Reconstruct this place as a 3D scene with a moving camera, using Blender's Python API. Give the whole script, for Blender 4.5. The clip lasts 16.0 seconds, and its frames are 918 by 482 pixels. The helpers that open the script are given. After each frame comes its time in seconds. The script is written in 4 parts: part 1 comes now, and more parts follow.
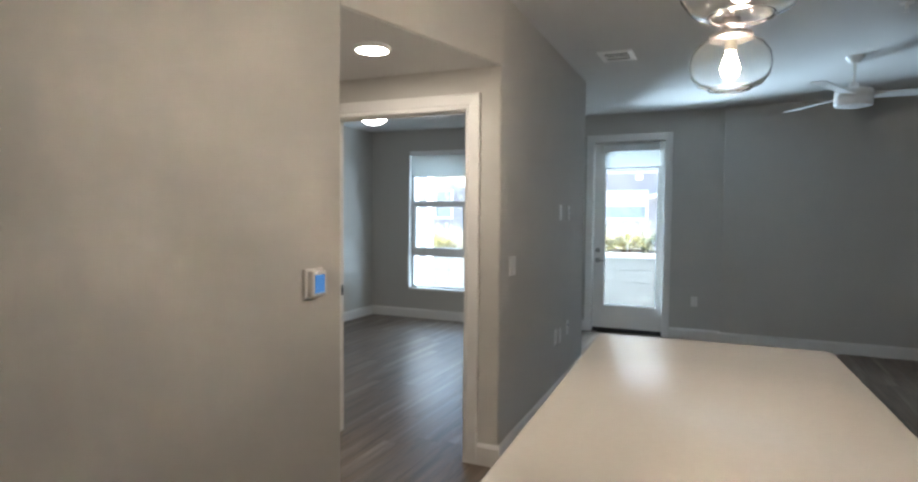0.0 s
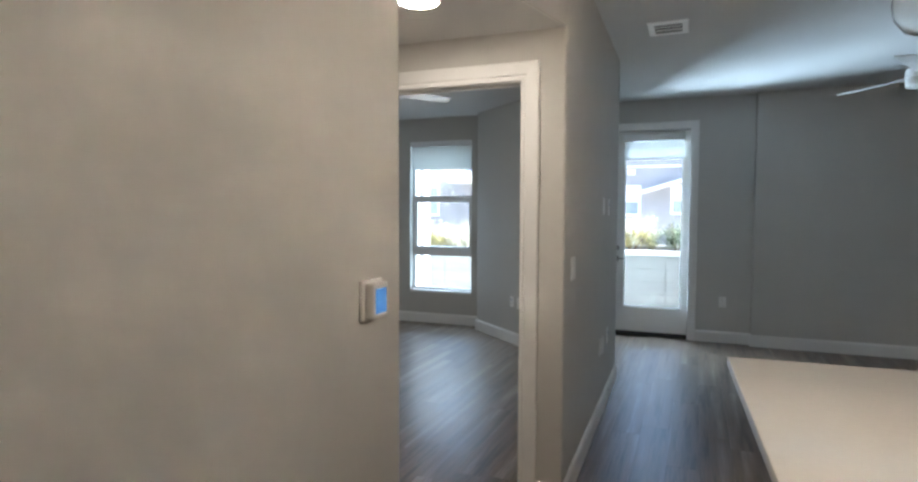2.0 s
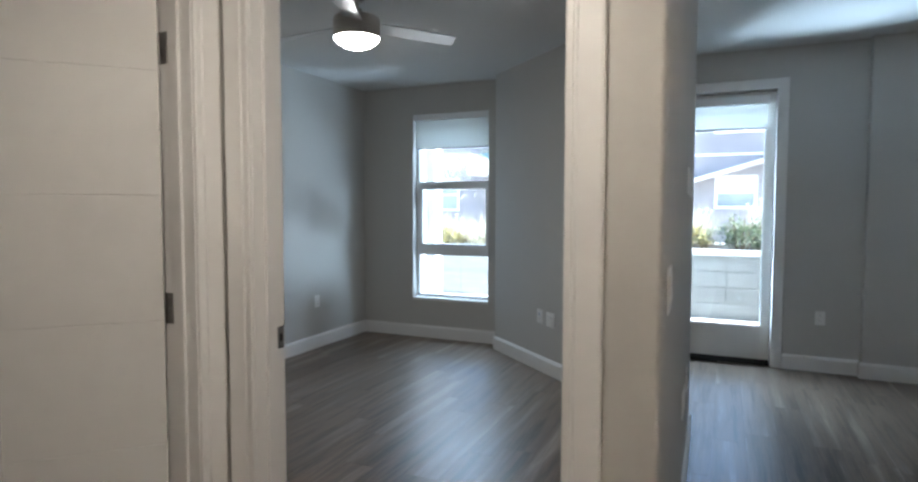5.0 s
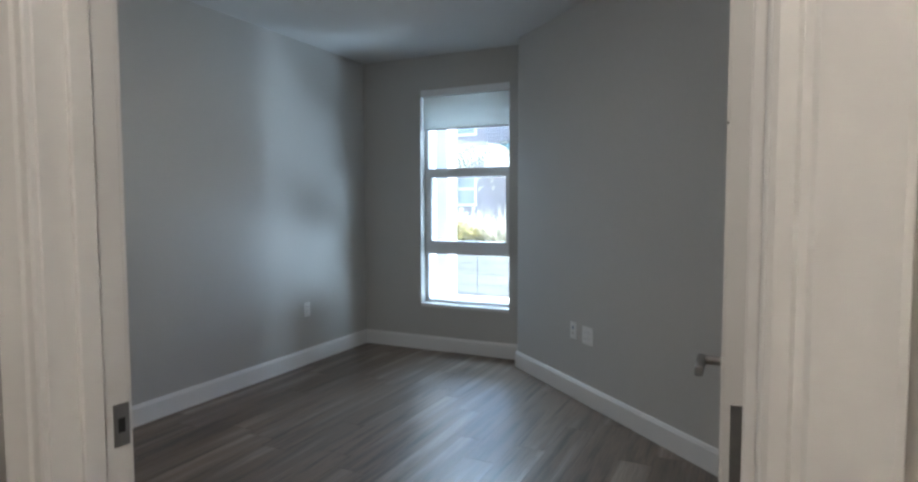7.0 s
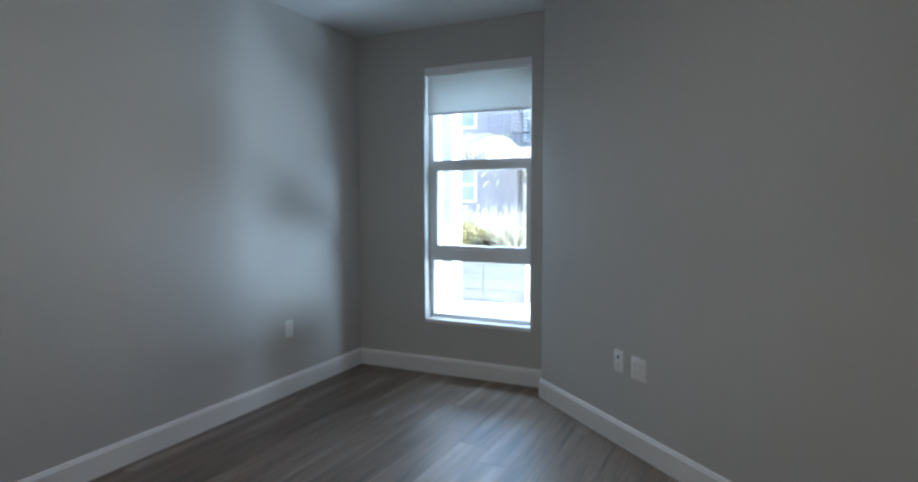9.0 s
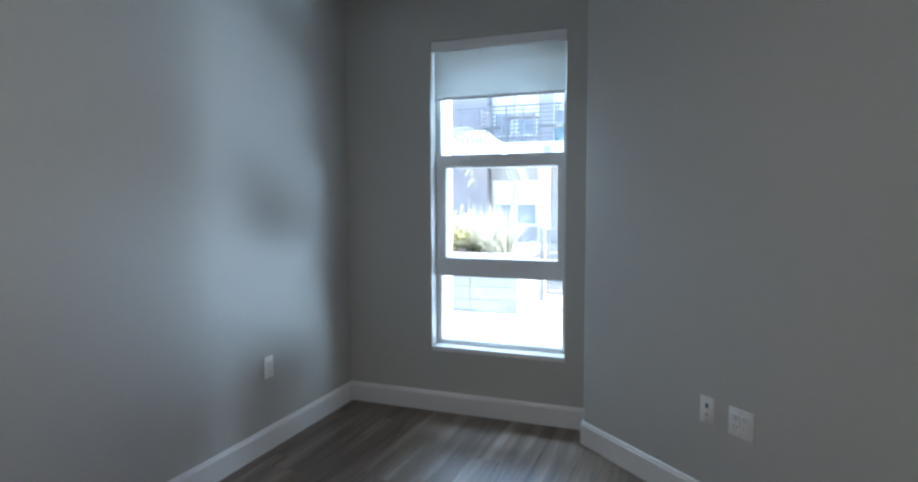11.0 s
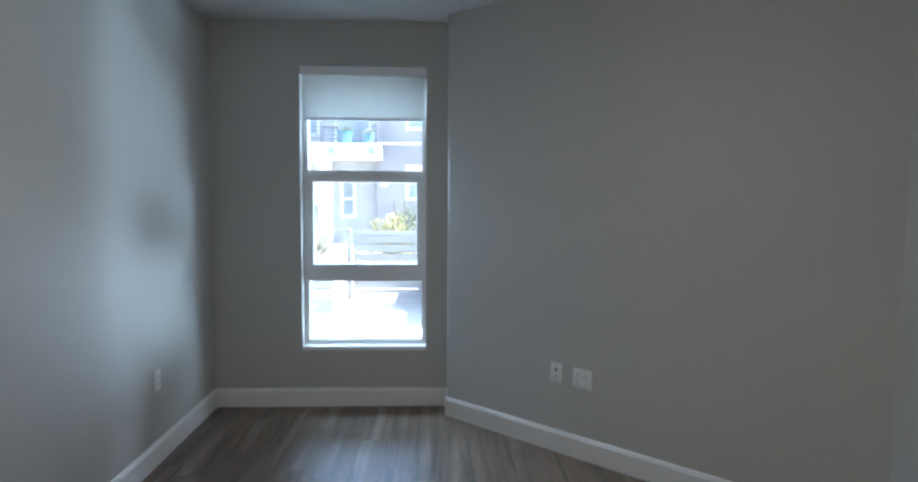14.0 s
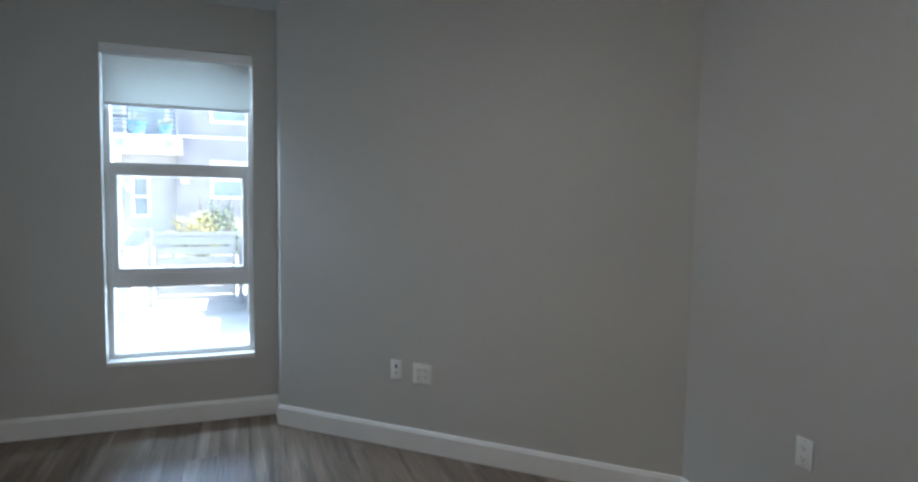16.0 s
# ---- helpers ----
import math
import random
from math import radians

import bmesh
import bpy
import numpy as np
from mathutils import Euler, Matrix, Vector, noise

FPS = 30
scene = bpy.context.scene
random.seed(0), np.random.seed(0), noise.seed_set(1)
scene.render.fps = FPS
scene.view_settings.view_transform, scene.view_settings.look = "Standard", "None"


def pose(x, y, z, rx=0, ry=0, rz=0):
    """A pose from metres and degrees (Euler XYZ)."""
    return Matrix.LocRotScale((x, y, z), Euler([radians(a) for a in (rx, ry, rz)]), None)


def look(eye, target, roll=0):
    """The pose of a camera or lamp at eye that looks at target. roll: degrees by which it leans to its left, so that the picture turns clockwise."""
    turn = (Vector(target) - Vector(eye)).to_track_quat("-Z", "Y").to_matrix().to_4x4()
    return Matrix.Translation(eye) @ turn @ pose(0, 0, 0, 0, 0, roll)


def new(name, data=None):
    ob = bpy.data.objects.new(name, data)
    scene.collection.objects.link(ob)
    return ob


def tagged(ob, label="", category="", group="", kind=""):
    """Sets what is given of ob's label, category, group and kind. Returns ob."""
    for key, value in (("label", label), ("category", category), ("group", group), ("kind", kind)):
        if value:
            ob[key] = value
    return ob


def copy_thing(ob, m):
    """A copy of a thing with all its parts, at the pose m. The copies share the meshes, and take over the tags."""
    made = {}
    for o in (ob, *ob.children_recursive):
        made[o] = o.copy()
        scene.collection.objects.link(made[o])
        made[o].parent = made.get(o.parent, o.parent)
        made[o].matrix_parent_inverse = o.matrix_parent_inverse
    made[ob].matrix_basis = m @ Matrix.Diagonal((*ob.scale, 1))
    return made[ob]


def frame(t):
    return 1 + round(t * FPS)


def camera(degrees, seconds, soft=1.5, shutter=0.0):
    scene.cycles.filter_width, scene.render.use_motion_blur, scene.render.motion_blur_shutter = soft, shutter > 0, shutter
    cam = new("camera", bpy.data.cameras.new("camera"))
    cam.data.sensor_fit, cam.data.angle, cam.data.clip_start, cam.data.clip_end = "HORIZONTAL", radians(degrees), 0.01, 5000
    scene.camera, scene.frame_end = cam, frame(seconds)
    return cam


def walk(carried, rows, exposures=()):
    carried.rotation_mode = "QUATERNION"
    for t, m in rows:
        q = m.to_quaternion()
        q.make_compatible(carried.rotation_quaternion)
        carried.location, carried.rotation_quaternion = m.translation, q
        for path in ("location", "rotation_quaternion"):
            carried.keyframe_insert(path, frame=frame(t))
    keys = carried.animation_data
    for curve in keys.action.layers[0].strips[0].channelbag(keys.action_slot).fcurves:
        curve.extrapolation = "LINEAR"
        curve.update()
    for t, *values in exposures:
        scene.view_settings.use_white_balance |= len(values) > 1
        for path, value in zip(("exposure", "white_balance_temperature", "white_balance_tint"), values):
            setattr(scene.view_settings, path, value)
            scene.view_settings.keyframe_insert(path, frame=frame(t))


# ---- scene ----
cam = camera(75.0, 16.0, soft=2.5)
EXPOSURE, KELVIN, TINT = 4.1, 5950.0, 10.0
PATH = [
    (0, (0.416, -0.463, 1.46), (-0.393, 1.364, 1.367), 0.5),
    (0.5, (0.211, -0.402, 1.457), (-0.554, 1.443, 1.361), 0.4),
    (1, (0.033, -0.346, 1.448), (-0.715, 1.506, 1.351), 0.4),
    (1.5, (-0.096, -0.25, 1.443), (-0.837, 1.605, 1.345), 0.3),
    (2, (-0.167, -0.067, 1.438), (-0.903, 1.789, 1.336), 0.2),
    (2.5, (-0.223, 0.146, 1.418), (-0.956, 2.004, 1.314), 0.3),
    (3, (-0.292, 0.402, 1.391), (-1.026, 2.26, 1.286), 0.2),
    (3.5, (-0.344, 0.637, 1.378), (-1.079, 2.494, 1.269), 0.2),
    (4, (-0.413, 0.895, 1.359), (-1.163, 2.746, 1.25), 0.2),
    (4.5, (-0.524, 1.133, 1.356), (-1.298, 2.974, 1.246), 0.1),
    (5, (-0.616, 1.355, 1.352), (-1.428, 3.18, 1.241), 0.1),
    (7.5, (-1.050, 2.370, 1.300), (-1.920, 4.167, 1.172), -0.1),
    (8, (-1.138, 2.513, 1.309), (-2.009, 4.308, 1.174), -0.0),
    (8.5, (-1.278, 2.68, 1.336), (-2.139, 4.481, 1.2), -0.1),
    (9, (-1.426, 2.883, 1.323), (-2.278, 4.688, 1.186), -0.1),
    (11.5, (-2.304, 3.464, 1.387), (-2.891, 5.37, 1.234), -0.1),
    (12, (-2.48, 3.358, 1.415), (-2.911, 5.305, 1.257), 0.1),
    (12.5, (-2.545, 3.255, 1.427), (-2.858, 5.224, 1.272), 0.1),
    (13, (-2.602, 3.096, 1.443), (-2.787, 5.081, 1.29), 0.2),
    (13.5, (-2.648, 2.957, 1.454), (-2.721, 4.95, 1.296), 0.3),
    (14, (-2.693, 2.814, 1.469), (-2.615, 4.806, 1.311), 0.4),
    (14.5, (-2.751, 2.694, 1.468), (-2.435, 4.663, 1.317), 0.7),
    (15, (-2.753, 2.63, 1.458), (-2.283, 4.569, 1.316), 0.7),
    (15.5, (-2.777, 2.673, 1.458), (-2.183, 4.577, 1.311), 0.8),
    (16, (-2.846, 2.843, 1.455), (-2.156, 4.714, 1.305), 1.0),
]
walk(cam, [(t, look(eye, target, roll)) for t, eye, target, roll in PATH], exposures=[(t, EXPOSURE + e, KELVIN + k, TINT) for t, e, k in ((0.0, 0.24, 180), (3.0, 0.14, 20), (5.0, 0.12, -40), (7.5, 0.02, -150), (9.0, 0.04, -250), (13.0, 0.08, -300), (14.5, 0.18, -150), (15.5, 0.26, -80))])

# ---- world and sun ----
SUN_UP, SUN_AZ = 56.0, 86.0  # degrees: height, and compass turn from +y towards +x
world = bpy.data.worlds.new("sky_world")
scene.world = world
world.use_nodes = True
wn = world.node_tree.nodes
sky = wn.new("ShaderNodeTexSky")
sky.sky_type = "NISHITA"
sky.sun_disc = False
sky.sun_elevation, sky.sun_rotation = radians(SUN_UP), radians(SUN_AZ)
world.node_tree.links.new(sky.outputs[0], wn["Background"].inputs[0])
wn["Background"].inputs[1].default_value = 0.065
sun_data = bpy.data.lights.new("sun", "SUN")
sun_data.energy, sun_data.angle, sun_data.color = 2.2, radians(0.6), (1.0, 0.95, 0.88)
sun = new("sun", sun_data)
sa, sb = radians(SUN_UP), radians(SUN_AZ)
sun_dir = Vector((math.sin(sb) * math.cos(sa), math.cos(sb) * math.cos(sa), math.sin(sa)))
sun.matrix_world = look(sun_dir * 60, (0, 0, 0))

WARM = (1.0, 0.80, 0.60)
PENDANT_GLOW, DISC_GLOW, FAN_GLOW = 13.0, 7.2, 3.4

# unseen lamps added outside the two openings for sky (above) and court bounce (side)
for fill_name, fill_at, fill_to, fill_w, fill_h, fill_power in (
    ("window_side_fill", (-1.75, 8.45, 0.24), (-4.2, 6.0, 0.95), 1.2, 0.56, 5.0),
    ("window_sky_fill", (-4.0, 8.3, 3.2), (-2.5, 5.3, 0.3), 1.3, 0.9, 11.0),
    ("patio_door_side_fill", (-1.85, 8.15, 0.75), (0.9, 5.2, 1.0), 1.0, 1.3, 27.0),
    ("patio_door_sky_fill", (-0.6, 8.2, 3.4), (-0.3, 5.4, 0.0), 1.3, 0.9, 11.0),
):
    fill_data = bpy.data.lights.new(fill_name, "AREA")
    fill_data.shape, fill_data.size, fill_data.size_y = "RECTANGLE", fill_w, fill_h
    fill_data.energy, fill_data.color = fill_power, (0.66, 0.86, 1.0)
    new(fill_name, fill_data).matrix_world = look(fill_at, fill_to)


# ---- materials ----
def rgb(r, g, b):
    return (r, g, b, 1.0)


class Mat:
    """A node material with a principled shader and a few ways to vary it."""

    def __init__(self, name, color, rough=0.5, metal=0.0, spec=0.5):
        self.m = bpy.data.materials.new(name)
        self.m.use_nodes = True
        self.t = self.m.node_tree
        self.p = self.t.nodes["Principled BSDF"]
        self.p.inputs["Base Color"].default_value = rgb(*color)
        self.p.inputs["Roughness"].default_value = rough
        self.p.inputs["Metallic"].default_value = metal
        self.p.inputs["Specular IOR Level"].default_value = spec
        self.color = color
        self.col_out = None

    def node(self, kind, **values):
        n = self.t.nodes.new(kind)
        for k, v in values.items():
            n.inputs[k].default_value = v
        return n

    def link(self, a, b):
        self.t.links.new(a, b)

    def coords(self, scale=(1, 1, 1), world_space=True, shuffle=False):
        mp = self.node("ShaderNodeMapping", Scale=scale)
        if world_space:
            src = self.node("ShaderNodeNewGeometry").outputs["Position"]
        else:
            src = self.node("ShaderNodeTexCoord").outputs["Object"]
        self.link(src, mp.inputs["Vector"])
        if shuffle:
            info = self.node("ShaderNodeObjectInfo")
            mul = self.node("ShaderNodeMath")
            mul.operation = "MULTIPLY"
            mul.inputs[1].default_value = 57.0
            self.link(info.outputs["Random"], mul.inputs[0])
            comb = self.node("ShaderNodeCombineXYZ")
            for i in range(3):
                self.link(mul.outputs[0], comb.inputs[i])
            self.link(comb.outputs[0], mp.inputs["Location"])
        return mp.outputs[0]

    def noise(self, vec, scale, detail=4.0, rough=0.55):
        n = self.node("ShaderNodeTexNoise", Scale=scale, Detail=detail, Roughness=rough)
        self.link(vec, n.inputs["Vector"])
        return n.outputs["Fac"]

    def vary(self, fac, low, high, at=(0.3, 0.7)):
        """Multiply the colour so far by a grey ramp driven by fac."""
        r = self.node("ShaderNodeMapRange")
        r.inputs["From Min"].default_value, r.inputs["From Max"].default_value = at
        r.inputs["To Min"].default_value, r.inputs["To Max"].default_value = low, high
        self.link(fac, r.inputs["Value"])
        mix = self.node("ShaderNodeMix")
        mix.data_type, mix.blend_type = "RGBA", "MULTIPLY"
        mix.inputs[0].default_value = 1.0
        if self.col_out is None:
            mix.inputs[6].default_value = rgb(*self.color)
        else:
            self.link(self.col_out, mix.inputs[6])
        self.link(r.outputs[0], mix.inputs[7])
        self.col_out = mix.outputs[2]
        self.link(self.col_out, self.p.inputs["Base Color"])
        return self

    def tint(self, fac, other, at=(0.4, 0.6)):
        """Blend towards another colour where fac is high."""
        r = self.node("ShaderNodeMapRange")
        r.inputs["From Min"].default_value, r.inputs["From Max"].default_value = at
        self.link(fac, r.inputs["Value"])
        mix = self.node("ShaderNodeMix")
        mix.data_type = "RGBA"
        self.link(r.outputs[0], mix.inputs[0])
        if self.col_out is None:
            mix.inputs[6].default_value = rgb(*self.color)
        else:
            self.link(self.col_out, mix.inputs[6])
        mix.inputs[7].default_value = rgb(*other)
        self.col_out = mix.outputs[2]
        self.link(self.col_out, self.p.inputs["Base Color"])
        return self

    def gloss(self, fac, low, high, at=(0.3, 0.7)):
        r = self.node("ShaderNodeMapRange")
        r.inputs["From Min"].default_value, r.inputs["From Max"].default_value = at
        r.inputs["To Min"].default_value, r.inputs["To Max"].default_value = low, high
        self.link(fac, r.inputs["Value"])
        self.link(r.outputs[0], self.p.inputs["Roughness"])
        return self

    def bump(self, fac, strength=0.2, distance=0.002):
        b = self.node("ShaderNodeBump", Strength=strength, Distance=distance)
        self.link(fac, b.inputs["Height"])
        self.link(b.outputs[0], self.p.inputs["Normal"])
        return self

    def glow(self, color, strength):
        self.p.inputs["Emission Color"].default_value = rgb(*color)
        self.p.inputs["Emission Strength"].default_value = strength
        return self


def random_of(mat):
    return mat.node("ShaderNodeObjectInfo").outputs["Random"]


def island_of(mat):
    return mat.node("ShaderNodeNewGeometry").outputs["Random Per Island"]


def painted(name, color, rough, peel=0.12):
    """Rolled wall paint: faint roller texture and slow unevenness."""
    k = Mat(name, color, rough, spec=0.35)
    v = k.coords()
    k.vary(k.noise(v, 0.5, 2), 0.985, 1.012).vary(k.noise(v, 40, 3), 0.99, 1.008)
    k.gloss(k.noise(v, 6, 3), rough - 0.05, rough + 0.07)
    k.bump(k.noise(v, 420, 3, 0.6), peel, 0.0012)
    return k.m


def enamel(name, color, rough=0.32):
    """Brushed trim enamel with light brush marks."""
    k = Mat(name, color, rough, spec=0.5)
    v = k.coords()
    k.vary(k.noise(v, 4, 3), 0.98, 1.012)
    k.gloss(k.noise(v, 9, 2), rough - 0.02, rough + 0.04)
    return k.m


WALL = painted("wall_paint_greige", (0.545, 0.531, 0.503), 0.62)
CEIL = painted("ceiling_paint", (0.69, 0.69, 0.682), 0.8, 0.2)
TRIM = enamel("trim_enamel", (0.82, 0.81, 0.795), 0.42)
DOOR = enamel("door_enamel", (0.76, 0.75, 0.73), 0.22)
VINYL = enamel("window_vinyl", (0.86, 0.87, 0.88), 0.35)
PLATE = enamel("plate_plastic", (0.84, 0.83, 0.81), 0.3)


def plank_mat():
    k = Mat("oak_plank", (0.168, 0.122, 0.090), 0.36, spec=0.65)
    v = k.coords((16.0, 0.9, 1.0), world_space=False, shuffle=True)
    fine = k.coords((70.0, 2.0, 1.0), world_space=False, shuffle=True)
    grain = k.noise(v, 1.6, 6, 0.62)
    pores = k.noise(fine, 2.6, 5, 0.65)
    k.tint(grain, (0.075, 0.054, 0.042), (0.47, 0.62))
    k.tint(k.noise(v, 0.8, 4), (0.31, 0.25, 0.20), (0.52, 0.70))
    k.vary(pores, 0.66, 1.26, (0.36, 0.64))
    k.vary(random_of(k), 0.86, 1.14, (0.0, 1.0))
    k.gloss(pores, 0.28, 0.44)
    k.bump(pores, 0.3, 0.0009)
    return k.m


PLANK = plank_mat()


def plain(name, color, rough=0.5, metal=0.0, mottled=0.06, scale=25, bumpy=0.05):
    k = Mat(name, color, rough, metal)
    v = k.coords()
    k.vary(k.noise(v, scale, 4), 1 - mottled, 1 + mottled)
    k.gloss(k.noise(v, scale * 3, 3), max(rough - 0.06, 0.03), rough + 0.08)
    if bumpy:
        k.bump(k.noise(v, scale * 8, 3), bumpy, 0.001)
    return k.m


SUBFLOOR = plain("floor_joint", (0.025, 0.02, 0.017), 0.8)
NICKEL = plain("brushed_nickel", (0.52, 0.50, 0.47), 0.40, 0.6, 0.05, 60, 0.03)
STEEL = plain("satin_steel", (0.33, 0.32, 0.31), 0.4, 1.0, 0.08, 60, 0.03)
BRONZE = plain("dark_bronze", (0.16, 0.13, 0.11), 0.38, 0.9)
FANMETAL = plain("fan_satin_nickel", (0.58, 0.555, 0.52), 0.45, 0.15, 0.04, 60, 0.02)
WHITE = plain("white_lacquer", (0.84, 0.84, 0.83), 0.3, 0.0, 0.03)
VENTWHITE = plain("vent_enamel", (0.90, 0.90, 0.89), 0.35, 0.0, 0.02)
DUCTGREY = plain("vent_louvre_grey", (0.35, 0.35, 0.35), 0.5, 0.0, 0.05)
BLACK = plain("black_rubber", (0.012, 0.012, 0.013), 0.6)
SLOT = plain("socket_dark", (0.03, 0.03, 0.03), 0.6)
# near-black, no gloss: paints the shade inside the vent, which has no recess
DUCT = Mat("duct_shade", (0.012, 0.012, 0.013), 1.0, spec=0.0).m
BLUEJACK = plain("blue_jack", (0.04, 0.10, 0.22), 0.5)


def blind_fabric(name, sheer, glowthrough):
    """Woven blind cloth that lets some light through, and some sight where it is sheer."""
    k = Mat(name, (0.66, 0.67, 0.65), 0.9, spec=0.1)
    k.vary(k.noise(k.coords((1, 1, 1)), 700, 2), 0.95, 1.04)
    tr = k.node("ShaderNodeBsdfTranslucent")
    tr.inputs["Color"].default_value = rgb(0.78, 0.79, 0.77)
    mx = k.node("ShaderNodeMixShader", Fac=glowthrough)
    k.link(k.p.outputs[0], mx.inputs[1])
    k.link(tr.outputs[0], mx.inputs[2])
    thin = k.node("ShaderNodeBsdfTransparent")
    through_mix = k.node("ShaderNodeMixShader", Fac=sheer)
    k.link(mx.outputs[0], through_mix.inputs[1])
    k.link(thin.outputs[0], through_mix.inputs[2])
    k.link(through_mix.outputs[0], k.t.nodes["Material Output"].inputs["Surface"])
    return k.m


FABRIC = blind_fabric("roller_fabric", 0.0, 0.38)
SHEER = blind_fabric("sheer_roller_fabric", 0.3, 0.16)


def quartz():
    k = Mat("white_quartz", (0.75, 0.715, 0.665), 0.2, spec=0.5)
    v = k.coords()
    k.vary(k.noise(v, 1.2, 2), 0.985, 1.012).vary(k.noise(v, 45, 2), 0.988, 1.01)
    return k.m


QUARTZ = quartz()


def glass_pane():
    k = Mat("window_glass", (1, 1, 1), 0.0)
    k.t.nodes.remove(k.p)
    clear = k.node("ShaderNodeBsdfTransparent")
    clear.inputs["Color"].default_value = rgb(0.95, 0.97, 0.965)
    shine = k.node("ShaderNodeBsdfGlossy", Roughness=0.01)
    fres = k.node("ShaderNodeFresnel", IOR=1.45)
    mix = k.node("ShaderNodeMixShader")
    k.link(fres.outputs[0], mix.inputs[0])
    k.link(clear.outputs[0], mix.inputs[1])
    k.link(shine.outputs[0], mix.inputs[2])
    k.link(mix.outputs[0], k.t.nodes["Material Output"].inputs["Surface"])
    return k.m


GLASS = glass_pane()


def seeded_glass():
    k = Mat("seeded_glass", (0.99, 0.985, 0.975), 0.02)
    k.p.inputs["Transmission Weight"].default_value = 1.0
    k.p.inputs["IOR"].default_value = 1.12
    v = k.coords()
    n = k.node("ShaderNodeTexVoronoi", Scale=95.0)
    k.link(v, n.inputs["Vector"])
    r = k.node("ShaderNodeMapRange")
    r.inputs["From Min"].default_value, r.inputs["From Max"].default_value = 0.12, 0.3
    k.link(n.outputs["Distance"], r.inputs["Value"])
    k.bump(r.outputs[0], 0.05, 0.001)
    return k.m


SEEDED = seeded_glass()
# opaque white that paints the glints of the air bubbles in the glass
SEED = plain("bubble_sparkle_white", (0.85, 0.84, 0.82), 0.3)
BULB = Mat("bulb_glow", (1, 0.9, 0.75), 0.3).glow(WARM, PENDANT_GLOW).m
DISC = Mat("disc_glow", (0.9, 0.9, 0.9), 0.5).glow((1.0, 0.85, 0.68), DISC_GLOW).m
DOME = Mat("dome_glow", (0.9, 0.9, 0.88), 0.4).glow((1.0, 0.95, 0.86), FAN_GLOW).m
SCREEN = Mat("screen_blue", (0.05, 0.14, 0.32), 0.25).glow((0.11, 0.30, 0.66), 0.027).m


def concrete(name, color, boards=True):
    k = Mat(name, color, 0.85, spec=0.3)
    v = k.coords()
    k.vary(k.noise(v, 1.4, 5), 0.82, 1.12).vary(k.noise(v, 26, 5), 0.88, 1.08)
    if boards:
        k.vary(k.noise(k.coords((0.6, 0.6, 9.0)), 2.0, 4), 0.8, 1.12)
    k.bump(k.noise(v, 60, 5), 0.4, 0.004)
    return k.m


CONCRETE = concrete("board_formed_concrete", (0.125, 0.124, 0.12))
CONCRETE_PALE = concrete("pale_board_formed_concrete", (0.30, 0.295, 0.28))
PAVING = concrete("patio_concrete", (0.38, 0.37, 0.35), False)
STUCCO_GREY = concrete("stucco_mauve_grey", (0.25, 0.243, 0.255), False)
STUCCO_PALE = concrete("stucco_pale", (0.36, 0.36, 0.36), False)
STUCCO_WHITE = concrete("stucco_white", (0.70, 0.70, 0.69), False)
STUCCO_COLUMN = concrete("stucco_column_grey", (0.36, 0.37, 0.385), False)
FARWHITE = plain("far_white_paint", (0.62, 0.62, 0.61), 0.5)
FARGLASS = plain("far_window_glass", (0.25, 0.29, 0.31), 0.08, 0.0, 0.2, 2, 0)
GATEMETAL = plain("gate_grey_metal", (0.27, 0.27, 0.275), 0.5, 0.2)
RAILMETAL = plain("rail_dark_metal", (0.16, 0.17, 0.19), 0.45, 0.4)
POTBLUE = plain("glazed_blue", (0.10, 0.24, 0.29), 0.25)
SOIL = plain("planter_soil", (0.05, 0.038, 0.028), 0.95, 0, 0.3, 30, 0.6)


def leafy(name, color, other):
    k = Mat(name, color, 0.55, spec=0.3)
    k.tint(island_of(k), other, (0.0, 1.0))
    k.vary(k.noise(k.coords(), 5, 3), 0.75, 1.2)
    k.p.inputs["Subsurface Weight"].default_value = 0.0
    tr = k.node("ShaderNodeBsdfTranslucent")
    k.link(k.col_out, tr.inputs["Color"])
    mx = k.node("ShaderNodeMixShader", Fac=0.3)
    k.link(k.p.outputs[0], mx.inputs[1])
    k.link(tr.outputs[0], mx.inputs[2])
    k.link(mx.outputs[0], k.t.nodes["Material Output"].inputs["Surface"])
    return k.m


LEAF_YELLOW = leafy("leaf_yellow_green", (0.29, 0.28, 0.12), (0.40, 0.37, 0.20))
LEAF_GREEN = leafy("leaf_green", (0.085, 0.115, 0.07), (0.14, 0.17, 0.11))
LEAF_GRASS = leafy("leaf_grass", (0.34, 0.34, 0.26), (0.46, 0.45, 0.38))
LEAF_PALM = leafy("leaf_palm", (0.24, 0.27, 0.20), (0.34, 0.36, 0.29))
PETAL = plain("white_petal", (0.75, 0.75, 0.70), 0.7)
BARK = plain("bark", (0.12, 0.09, 0.06), 0.9, 0, 0.25, 12, 0.8)


